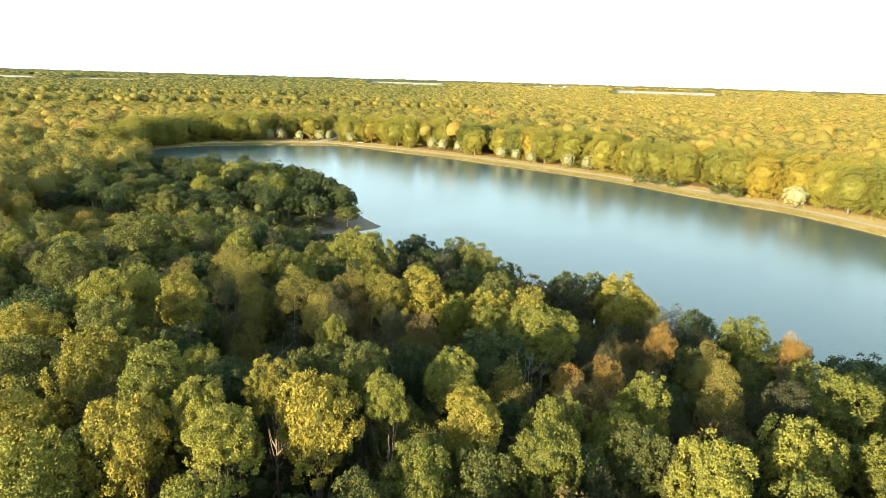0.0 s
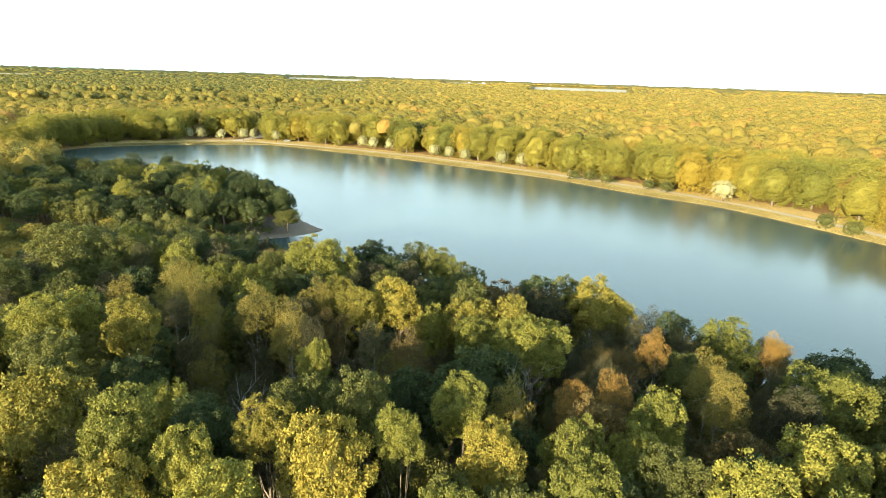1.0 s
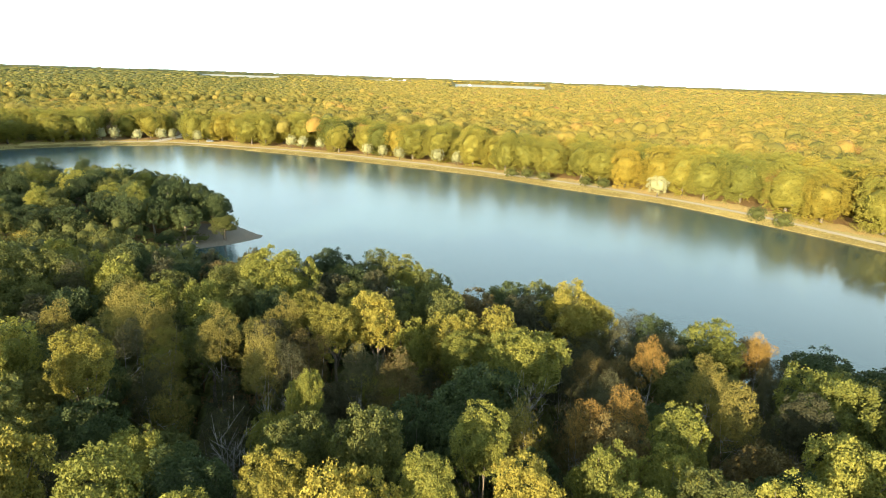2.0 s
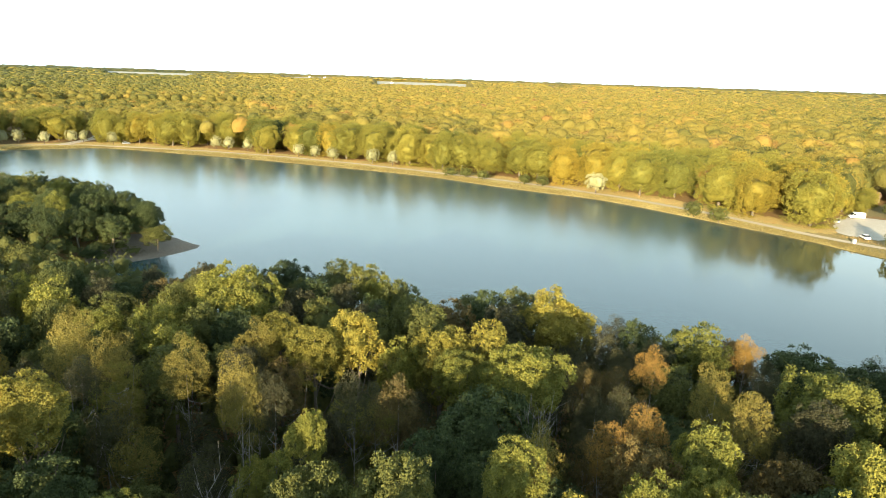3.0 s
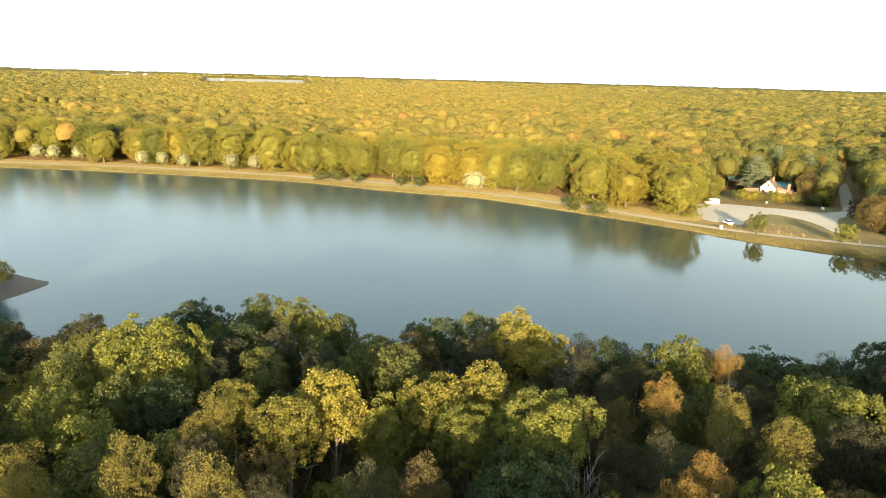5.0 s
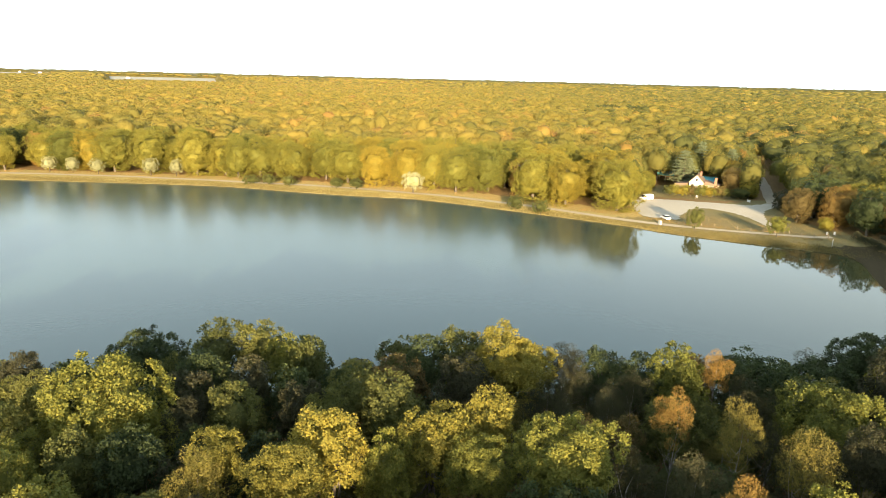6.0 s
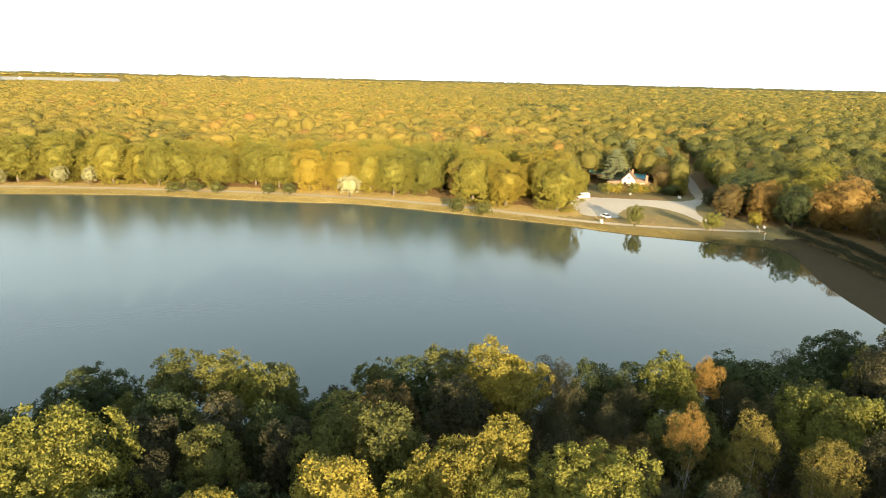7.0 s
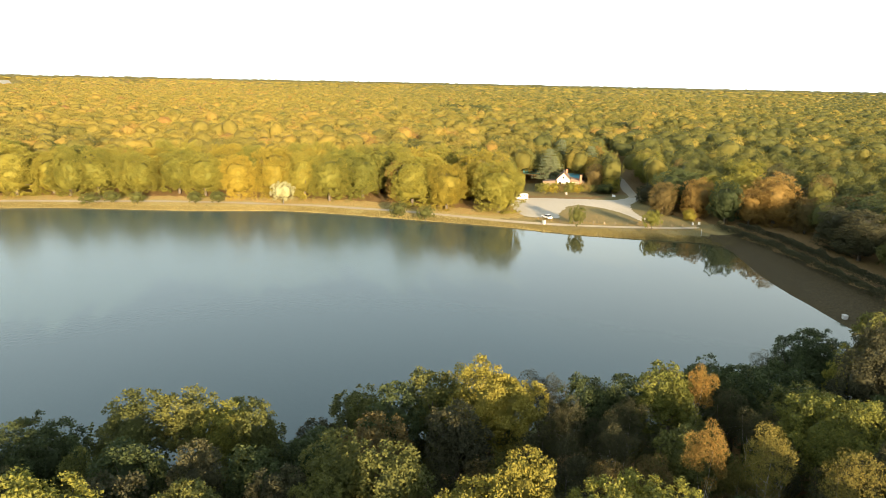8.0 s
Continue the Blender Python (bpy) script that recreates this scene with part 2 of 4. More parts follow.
def foliage(rng, c, r, count, length, width, droop=0.0, flat=0.85, face=0.45):
    """Single leaf sprays on the outside of the clumps."""
    pick = rng.choice(len(c), count * 2, p=r ** 2 / (r ** 2).sum())
    d = directions(rng, count * 2)
    p = c[pick] + d * (r[pick] * rng.uniform(0.68, 1.12, count * 2))[:, None] * (1, 1, flat)
    inside = np.zeros(len(p), bool)
    for ci, ri in zip(c, r):
        inside |= (((p - ci) / (1, 1, flat)) ** 2).sum(1) < (0.58 * ri) ** 2
    p, d = p[~inside][:count], d[~inside][:count]
    return cards(rng, p, d, length, width, droop, face)


def lobed(rng, lobes, deep, square=2.0):
    """How far a crown reaches in each direction: boughs that bulge; square over 2 makes it boxier."""
    big = directions(rng, lobes)
    length = rng.uniform(0.84, 1.05, lobes)
    wide = 4.2 / lobes

    def reach(u):
        bough = (length * (1 - deep * np.clip((1 - u @ big.T) / wide, 0, 1) ** 1.4)).max(1)
        return bough * (np.hypot(u[:, 0], u[:, 1]) ** square + np.abs(u[:, 2]) ** square) ** (-1 / square)

    return reach


def outward(u, radii):
    out = u / np.array(radii)
    return out / np.linalg.norm(out, axis=1, keepdims=True)


def leafy_crown(rng, reach, mid, radii, n, size, count, inner, solid, low=-0.9, fill=0.2, sunk=0.66, rough=0.1):
    """A domed crown: its closed, uneven inside, and the places and directions of the leaf sprays, most of them in n tufts."""
    bv, bf = solid
    mid, radii = np.array(mid), np.array(radii)
    shape = bv * (reach(bv) * rng.uniform(1 - rough * 1.5, 1 + rough * 0.4, len(bv)))[:, None] * inner * radii + mid
    k = np.arange(n) + 0.5
    z = low + (1 - low) * k / n
    ang = k * 2.39996 + rng.uniform(0, math.tau)
    u = np.column_stack([np.cos(ang) * np.sqrt(1 - z * z), np.sin(ang) * np.sqrt(1 - z * z), z]) + rng.normal(0, 1.1 / math.sqrt(n), (n, 3))
    u /= np.linalg.norm(u, axis=1, keepdims=True)
    r = rng.uniform(size[0], size[1], n)
    out = outward(u, radii)
    deep = np.where(rng.random(n) < 0.6, rng.uniform(0.92, 1.04, n), rng.uniform(sunk, 0.92, n))
    c = mid + u * (reach(u) * deep)[:, None] * radii - out * r[:, None] * 0.55
    some = int(count * (1 - fill))
    pick = rng.choice(n, some, p=r ** 2 / (r ** 2).sum())
    d = directions(rng, some)
    back = (d * out[pick]).sum(1) < -0.15
    d[back] *= -1
    p = c[pick] + d * (r[pick] * rng.uniform(0.35, 1.1, some))[:, None]
    face = d * 0.7 + out[pick] * 0.5 + (0, 0, 0.3)
    v = directions(rng, count - some)
    v[:, 2] = np.where(v[:, 2] < low, -v[:, 2], v[:, 2])
    q = mid + v * (reach(v) * rng.uniform(inner * 1.02, 0.96, count - some))[:, None] * radii
    p, face = np.vstack([p, q]), np.vstack([face, outward(v, radii)])
    return shape, bf, p, face / np.linalg.norm(face, axis=1, keepdims=True), c


def open_ball(solid, low=-0.35):
    """A ball without the faces that look down."""
    bv, bf = solid
    return bv, bf[bv[bf].mean(1)[:, 2] > low]


# ---- lake, terrain ----
FAR_SHORE = [(-170, 386), (-158, 403), (-142, 412), (-123, 421), (-100, 427), (-68, 433), (-45, 418), (-28, 403), (6.5, 376), (37, 347.5), (63, 323), (85, 300),
             (103, 270), (117, 251), (130, 236), (138.5, 216), (144, 198), (151, 177.5), (157, 159), (160, 140), (166, 124), (172, 108), (175.5, 98)]
DAM_SHORE = [(170, 92.5), (160, 88), (149, 82.5), (138, 76), (127.7, 68.3), (118, 61.6), (110, 54), (101, 45)]
NEAR_SHORE = [(92, 42), (82, 54), (76, 66), (64, 76), (52, 84), (44, 94), (36, 103), (24, 108), (17, 116), (10, 126), (0, 134), (-10, 132), (-16, 135), (-18, 143), (-20, 155), (-26, 167), (-40, 171), (-46, 175)]
SPIT = [(-40, 181.5), (-33, 184), (-26, 187), (-20, 192), (-17, 195.3), (-20, 199), (-26, 210), (-31, 222), (-40, 238), (-54, 256), (-74, 262), (-98, 268), (-118, 270), (-140, 285), (-152, 310),
        (-160, 345)]


def smooth_loop(points, times=2):
    p = np.array(points, float)
    for _ in range(times):
        q = np.roll(p, -1, 0)
        p = np.stack([0.8 * p + 0.2 * q, 0.2 * p + 0.8 * q], 1).reshape(-1, 2)
    return p


LAKE = smooth_loop(FAR_SHORE + DAM_SHORE + NEAR_SHORE + SPIT)


def line_distance(p, line):
    best = np.full(len(p), 1e9)
    for a, b in zip(line[:-1], line[1:]):
        a, b = np.array(a, float), np.array(b, float)
        t = np.clip(((p - a) @ (b - a)) / ((b - a) @ (b - a)), 0, 1)
        best = np.minimum(best, np.linalg.norm(p - a - t[:, None] * (b - a), axis=1))
    return best


def inside_loop(p, loop):
    inn = np.zeros(len(p), bool)
    loop = np.array(loop, float)
    for (x0, y0), (x1, y1) in zip(loop, np.roll(loop, -1, 0)):
        if y0 == y1:
            continue
        hit = ((y0 > p[:, 1]) != (y1 > p[:, 1])) & (p[:, 0] < (x1 - x0) * (p[:, 1] - y0) / (y1 - y0) + x0)
        inn ^= hit
    return inn


SHORE_X, SHORE_Y = np.arange(-300, 301, 2.0), np.arange(-80, 561, 2.0)
gx, gy = np.meshgrid(SHORE_X, SHORE_Y)
gp = np.stack([gx.ravel(), gy.ravel()], 1)
SHORE = line_distance(gp, np.vstack([LAKE, LAKE[:1]]))
SHORE = np.where(inside_loop(gp, LAKE), -SHORE, SHORE).reshape(gx.shape)


def shore(p):
    """Metres from the waterline: positive on land, large far away."""
    p = np.asarray(p, float)
    u = np.clip((p[:, 0] + 300) / 2, 0, len(SHORE_X) - 1.001)
    v = np.clip((p[:, 1] + 80) / 2, 0, len(SHORE_Y) - 1.001)
    i, j = u.astype(int), v.astype(int)
    a, c = u - i, v - j
    return (SHORE[j, i] * (1 - a) + SHORE[j, i + 1] * a) * (1 - c) + (SHORE[j + 1, i] * (1 - a) + SHORE[j + 1, i + 1] * a) * c


def wave(p, scale, seed=0.0):
    """Smooth unevenness, about -1 to 1."""
    x, y = p[:, 0] / scale + seed, p[:, 1] / scale - seed
    return (np.sin(x * 1.7 + 1.3 * np.sin(y * 1.1 + seed)) + np.sin(y * 1.9 + 1.7 * np.sin(x * 0.8)) + 0.6 * np.sin(x * 3.1 + y * 2.3)) / 2.6


DAM_LINE = [(193, 99), (177, 85), (157, 69.5), (138, 54.5), (118, 38), (100, 22)]


def height(p):
    p = np.asarray(p, float)
    s = shore(p)
    land = 0.9 * (1 - np.exp(-np.maximum(s, 0) / 3.5)) + 0.25 * np.clip(s / 30, 0, 1) * (1 + wave(p, 14))
    bed = -2.2 * (1 - np.exp(np.minimum(s, 0) / 7.0))
    z = np.where(s > 0, land, bed)
    z += 1.7 * np.exp(-(line_distance(p, DAM_LINE) / 5.5) ** 2) * (s > 0) * np.clip(s / 10, 0, 1)
    r = np.linalg.norm(p, axis=1)
    k = np.clip((r - 2000) / 1500, 0, 1)
    z += 16 * k * k * (3 - 2 * k) + 5 * np.clip((r - 3400) / 1500, 0, 1)
    return z


FAR_BANK = FAR_SHORE[2:-1]
PATH = [(-112, 440), (-90, 441), (-75, 440), (-57.5, 432), (-39.5, 421), (-12, 405), (13.5, 385), (31.6, 370), (58.5, 343), (82, 317), (94, 301), (108, 284), (125, 260), (141, 232), (152, 204), (157.5, 182),
        (161.5, 165), (165, 153), (169, 143), (177, 128), (186, 114), (192, 107)]
PARKING = [(171, 160), (176, 148), (183, 153), (203, 156.5), (206, 148), (203, 138), (190, 126), (191, 122), (206, 133), (218, 138), (233, 138.5), (238, 143), (224, 146), (221, 152), (214, 164), (207.5, 176), (196, 181), (186, 173), (178, 168)]
FOREST_ROAD = [(234, 141), (249, 148.5), (265, 156), (285, 165.5), (310, 178), (345, 197)]
GARDEN = [(203, 182), (212, 178), (222, 160), (236, 150), (250, 160), (258, 180), (242, 196), (215, 194)]
LAWN = [(160, 168), (172, 160), (205, 160), (240, 148), (242, 140), (224, 131), (208, 122), (203, 109), (196, 96), (172, 94), (158, 130)]
RIGHT_GLADE = [(176, 130), (190, 122), (206, 133), (234, 138), (238, 143), (243, 139), (222, 130), (206, 121), (200, 108), (192, 96), (176, 97)]


def spaced(lo, hi, step, reach):
    mid = list(np.arange(lo, hi + step, step))
    out, w, a, b = [], step, lo, hi
    left, right = [], []
    while a > -reach or b < reach:
        w *= 1.22
        a, b = a - w, b + w
        left.append(a)
        right.append(b)
    return np.array(left[::-1] + mid + right)


def grid_mesh(name, xs, ys, mat):
    gx, gy = np.meshgrid(xs, ys)
    p = np.stack([gx.ravel(), gy.ravel()], 1)
    n, mrows = len(xs), len(ys)
    i = (np.arange(mrows - 1)[:, None] * n + np.arange(n - 1)[None]).ravel()
    quads = np.stack([i, i + 1, i + n + 1, i + n], 1)
    me = mesh(name, np.column_stack([p, height(p)]), quads, mat)
    me.polygons.foreach_set("use_smooth", np.ones(len(quads), bool))
    return me, p


me, gp = grid_mesh("ground", spaced(-230, 300, 2.4, 5200), spaced(-20, 480, 2.4, 5200), GROUND)
s = shore(gp)
bank = line_distance(gp, FAR_BANK)
path_gap = line_distance(gp, PATH)
dam_gap = line_distance(gp, DAM_LINE)
masks = {
    "dry": ((bank < 22) & (s > -2) & (gp[:, 1] > 150) | (bank < 8) & (s > -2)) * 1.0,
    "turf": (inside_loop(gp, LAWN) | inside_loop(gp, RIGHT_GLADE) | inside_loop(gp, GARDEN)) * 1.0,
    "mud": ((line_distance(gp, DAM_SHORE) < 15) & (dam_gap > 2)) * 1.0,
    "sand": np.maximum(np.linalg.norm(gp - (-24, 193), axis=1) < 19, line_distance(gp, [(-50, 176), (-26, 188)]) < 7) * 1.0,
}
for key, value in masks.items():
    me.attributes.new(key, "FLOAT", "POINT").data.foreach_set("value", value.astype(np.float32))
tagged(new("ground", me), "woodland ground with leaf litter, dry grass and muddy banks", "ground", kind="structure")

wx, wy = np.linspace(-215, 210, 3), np.linspace(20, 450, 3)
gx, gy = np.meshgrid(wx, wy)
i = (np.arange(2)[:, None] * 3 + np.arange(2)[None]).ravel()
me = mesh("water", np.column_stack([gx.ravel(), gy.ravel(), np.zeros(9)]), np.stack([i, i + 1, i + 4, i + 3], 1), WATER)
tagged(new("water", me), "calm murky green-grey lake reflecting the pale sky", "lake", kind="structure")


def draped_strip(name, line, half, mat, label, category, lift=0.05):
    pts = np.array(line, float)
    fine = [pts[0]]
    for a, b in zip(pts[:-1], pts[1:]):
        n = max(2, int(np.linalg.norm(b - a) / 1.5))
        fine += [a + (b - a) * k / n for k in range(1, n + 1)]
    fine = np.array(fine)
    for _ in range(6):
        fine[1:-1] = (fine[:-2] + 2 * fine[1:-1] + fine[2:]) / 4
    d = np.gradient(fine, axis=0)
    side = np.stack([-d[:, 1], d[:, 0]], 1) / np.linalg.norm(d, axis=1, keepdims=True)
    wob = half * (1 + 0.12 * wave(fine, 4))[:, None]
    rows = [fine + side * wob * k for k in (-1, -0.5, 0, 0.5, 1)]
    p = np.stack(rows, 1).reshape(-1, 2)
    z = height(p) + lift
    quads = [(a * 5 + k, a * 5 + k + 1, a * 5 + k + 6, a * 5 + k + 5) for a in range(len(fine) - 1) for k in range(4)]
    return tagged(new(name, mesh(name, np.column_stack([p, z]), quads, mat)), label, category, kind="structure")


def draped_area(name, loop, mat, label, category, step=1.5, lift=0.06):
    loop = smooth_loop(loop, 2)
    lo, hi = loop.min(0), loop.max(0)
    xs, ys = np.arange(lo[0] - step, hi[0] + step, step), np.arange(lo[1] - step, hi[1] + step, step)
    gx, gy = np.meshgrid(xs, ys)
    p = np.stack([gx.ravel(), gy.ravel()], 1)
    n = len(xs)
    i = (np.arange(len(ys) - 1)[:, None] * n + np.arange(n - 1)[None]).ravel()
    quads = np.stack([i, i + 1, i + n + 1, i + n], 1)
    inn = inside_loop(p[quads].mean(1), loop)
    # border cells are pulled onto the outline
    closed = np.vstack([loop, loop[:1]])
    out = ~inside_loop(p, loop)
    for k in np.where(out)[0]:
        a, b = closed[:-1], closed[1:]
        t = np.clip(((p[k] - a) * (b - a)).sum(1) / ((b - a) ** 2).sum(1), 0, 1)
        q = a + t[:, None] * (b - a)
        d = np.linalg.norm(q - p[k], axis=1)
        if d.min() < step * 1.5:
            p[k] = q[d.argmin()]
    quads = quads[inn]
    used, inv = np.unique(quads, return_inverse=True)
    p = p[used]
    return tagged(new(name, mesh(name, np.column_stack([p, height(p) + lift]), inv.reshape(-1, 4), mat)), label, category, kind="structure")


draped_strip("path", PATH, 1.35, TRACK, "sandy footpath along the lake bank", "path")
draped_strip("forest_road", FOREST_ROAD, 2.3, TRACK, "narrow pale track running into the wood", "road", 0.09)
draped_area("car_park", PARKING, GRAVEL, "pale gravel car park beside the lake", "car park")
draped_strip("lane", [(-88, 441), (-78, 463), (-75, 485), (-79, 542), (-84, 600)], 3.2, GRAVEL, "pale lane leading away from the lake", "road", 0.09)


# ---- trees ----
def part(name, me, parent, label="", mat=None):
    ob = new(name, me)
    ob.parent = parent
    if mat is not None:
        ob.material_slots[0].link = "OBJECT"
        ob.material_slots[0].material = mat
    return tagged(ob, label)


def limbs(rng, h, girth, ends, lean=0.3, sides=6, split=0.45):
    """Trunk that forks into limbs reaching the clumps."""
    bend = rng.normal(0, lean, 2)
    base = [(0, 0, -0.6), (bend[0] * 0.2, bend[1] * 0.2, h * 0.2), (bend[0] * 0.6, bend[1] * 0.6, h * split), (bend[0], bend[1], h * 0.72), (bend[0] * 1.2, bend[1] * 1.2, h * 0.93)]
    pieces = [tube(base, [girth * 1.25, girth, girth * 0.75, girth * 0.4, girth * 0.1], sides)]
    for e in ends:
        at = rng.uniform(split * 0.75, 0.75)
        root = Vector((bend[0] * at, bend[1] * at, h * at))
        e = Vector(e)
        midp = root.lerp(e, 0.5) + Vector((0, 0, -0.12 * (e - root).length))
        pieces.append(tube([root, midp, e], [girth * 0.4, girth * 0.25, girth * 0.06], 4))
    return joined(pieces)


def broadleaf(seed, h, bottom, r, n, size, count, leaf, lobes=14, deep=0.34, low=-0.8, inner=0.5, lean=0.4, limb_count=9, solid=BALL_2, girth=None, face=0.6, fill=0.12, square=2.2, sunk=0.66):
    """Meshes of one broadleaved tree: trunk with limbs, domed crown of leafy boughs."""
    rng = np.random.default_rng(seed)
    reach = lobed(rng, lobes, deep, square)
    mid, radii = (0, 0, bottom + (h - bottom) * 0.47), (r, r, (h - bottom) * 0.53)
    shape, faces, p, out, tufts = leafy_crown(rng, reach, mid, radii, n, size, count, inner, solid, low, fill, sunk)
    lean_by = rng.normal(0, 0.06, 2)
    for q in (shape, p, tufts):
        q[:, :2] += (q[:, 2:] - mid[2]) * lean_by
    crown = joined([(shape, faces), cards(rng, p, out, leaf, leaf * 0.74, 0.0, face)])
    trunk = limbs(rng, h * 0.86, girth or h * 0.017 + 0.05, tufts[rng.choice(len(tufts), limb_count, replace=False)], lean)
    return mesh("trunk", *trunk, BARK), mesh("crown", *crown, LEAF["green"])


def birch(seed, h, bottom, r, count, leaf=0.25, twigs=6):
    """Slender birch: white forked stems, thin hanging sprays."""
    rng = np.random.default_rng(seed)
    mid = (0, 0, (h + bottom) / 2)
    c, rad = puffs(rng, 24, mid, (r * 0.8, r * 0.8, (h - bottom) / 2 - 0.6), (0.55, 1.05), -0.75)
    c[:, 2] *= h / (c[:, 2] + 1.1 * rad).max()
    crown = foliage(rng, c, rad, count, leaf, leaf * 0.55, droop=0.8, flat=1.25)
    ends = list(c[:8]) + [c[k % len(c)] + rng.normal(0, 0.7, 3) for k in range(twigs)]
    trunk = limbs(rng, h * 0.9, 0.08, ends, 0.5, 5, 0.55)
    return mesh("trunk", *trunk, BIRCH_BARK), mesh("crown", *crown, LEAF["yellow"])


def bare_tree(seed, h, r):
    rng = np.random.default_rng(seed)
    pieces = []
    for stem in range(3):
        lean = rng.normal(0, r * 0.4, 2)
        top = Vector((lean[0], lean[1], h * rng.uniform(0.8, 1)))
        pieces.append(tube([(0, 0, -0.5), top * 0.4 + Vector((rng.normal(0, 0.3), rng.normal(0, 0.3), 0)), top], [0.075, 0.045, 0.012], 5))
        for k in range(12):
            at = rng.uniform(0.4, 0.95)
            root = top * at
            end = root + Vector((rng.normal(0, r * 0.4), rng.normal(0, r * 0.4), rng.uniform(0.8, 2.6)))
            pieces.append(tube([root, root.lerp(end, 0.5) + Vector((0, 0, -0.15)), end], [0.022, 0.014, 0.006], 3))
            for j in range(3):
                e2 = end + Vector(rng.normal(0, 0.6, 3)) + Vector((0, 0, 0.4))
                pieces.append(tube([root.lerp(end, rng.uniform(0.4, 0.9)), e2], [0.022, 0.008], 3))
    return mesh("trunk", *joined(pieces), BIRCH_BARK)


def conifer(seed, h, r):
    """Cedar-like conifer with flat tiers."""
    rng = np.random.default_rng(seed)
    pieces, arms = [], [tube([(0, 0, -0.5), (0, 0, h * 0.5), (0, 0, h * 0.98)], [0.32, 0.2, 0.04], 6)]
    for tier in range(11):
        z = h * (0.2 + 0.78 * tier / 10)
        reach = r * (1.0 - 0.85 * (tier / 10) ** 1.3)
        for k in range(7):
            a = math.tau * (k + rng.uniform(0, 0.8)) / 7
            e = Vector((math.cos(a) * reach, math.sin(a) * reach, z + rng.normal(0, 0.25)))
            arms.append(tube([(0, 0, z - 0.3), e], [0.07, 0.02], 3))
            n = 75
            t = rng.uniform(0.25, 1.05, n)
            p = np.array([tuple(Vector((0, 0, z - 0.3)).lerp(e, q)) for q in t]) + rng.normal(0, 1, (n, 3)) * (0.45, 0.45, 0.14)
            pieces.append(cards(rng, p, np.tile((0, 0, 0.7), (n, 1)), 0.7, 0.42, 0.1))
    return mesh("trunk", *joined(arms), BARK), mesh("crown", *joined(pieces), LEAF["conifer"])


FINE_OAKS = [broadleaf(11 + k, 17.0, 6.6 + 0.6 * (k % 3), 4.6, 120 + 10 * k, (0.42, 0.85), 20000, 0.275, lobes=11 + k, deep=0.42) for k in range(6)]
BIG_OAKS = [broadleaf(41 + k, 18.0, 5.5, 6.4, 200 + 15 * k, (0.5, 1.0), 29000, 0.31, lobes=16 + 2 * k, deep=0.42) for k in range(4)]
OAKS = [broadleaf(21 + k, 17.0, 5.5, 4.6, 105 + 10 * k, (0.5, 1.0), 10000, 0.37, lobes=11 + k, deep=0.42, limb_count=5) for k in range(6)]
BIRCHES = [birch(31 + k, 17.0, 7.5, 2.5, 8200, 0.2) for k in range(5)]
BANK_TREES = [broadleaf(51 + k, 20.0, -0.4 + 0.5 * (k % 3), 7.2, 250 + 10 * k, (0.65, 1.3), 14000, 0.48, lobes=20 + 2 * k, deep=0.4, low=-0.97, inner=0.7, limb_count=9, square=3.0, sunk=0.76, face=0.35) for k in range(10)]
WILLOWS = [broadleaf(71 + k, 8.5, 0.9, 3.3, 80, (0.35, 0.7), 4600, 0.3, lobes=9, inner=0.68, limb_count=5, girth=0.16) for k in range(3)]
BUSHES = [broadleaf(81 + k, 5.0, 0.3, 2.7, 50, (0.3, 0.65), 3200, 0.26, lobes=8, inner=0.6, limb_count=5, girth=0.09) for k in range(3)]
BARE = [bare_tree(91 + k, 15.0, 3.2) for k in range(2)]
CEDARS = [conifer(95 + k, 16.0, 5.0) for k in range(2)]

planted = []  # x, y, crown radius of every single tree
rng = np.random.default_rng(7)


def stand(x, y, sx, sz, turn):
    z = float(height(np.array([(x, y)]))[0])
    return Matrix.Translation((x, y, z)) @ Euler((0, 0, turn)).to_matrix().to_4x4() @ Matrix.Diagonal((sx, sx, sz, 1))


def plant(kind, meshes, x, y, sx, sz, colour, label, category, group, depth=1.0, tall=17.0):
    """One tree: an empty at its foot, with trunk and crown; depth squeezes the crown towards the treetop."""
    ob = new(kind)
    ob.empty_display_size = 0.5
    ob.matrix_basis = stand(x, y, sx, sz, rng.uniform(0, math.tau))
    tagged(ob, label, category, group)
    part("trunk", meshes[0], ob)
    crown = part("crown", meshes[1], ob, mat=LEAF[colour])
    crown.matrix_basis = Matrix.Translation((0, 0, tall * (1 - depth))) @ Matrix.Diagonal((1, 1, depth, 1))
    return ob


WORDS = {"green": "dark green", "olive": "olive-green", "lime": "yellow-green", "yellow": "golden yellow", "orange": "orange", "brown": "russet brown", "dull": "dull olive", "gold": "golden", "rust": "rusty orange-brown", "birch": "pale gold", "silver": "silvery", "bank": "light olive"}


def oak(x, y, top, r, colour, name="oak_tree", words="oak with a lumpy %s autumn crown in the lakeside wood", group="oaks of the near wood"):
    kinds = FINE_OAKS if math.hypot(x + 12, y - 26) < 60 else OAKS
    wide, tall = 4.6, 17.0
    colour = "yellow" if colour == "gold" else colour
    if r > 5.1:
        kinds, wide, tall = BIG_OAKS, 6.4, 18.0
    planted.append((x, y, r * 0.8))
    z = float(height(np.array([(x, y)]))[0])
    sz = (top - z) / tall
    depth = min(1.1, (rng.uniform(0.82, 1.05) if r > 3.35 and y > 62 else rng.uniform(1.05, 1.35)) * r / wide / sz)
    plant(name, kinds[int(rng.integers(len(kinds)))], x, y, r / wide, sz, colour, words % WORDS[colour], "tree", group, depth, tall)


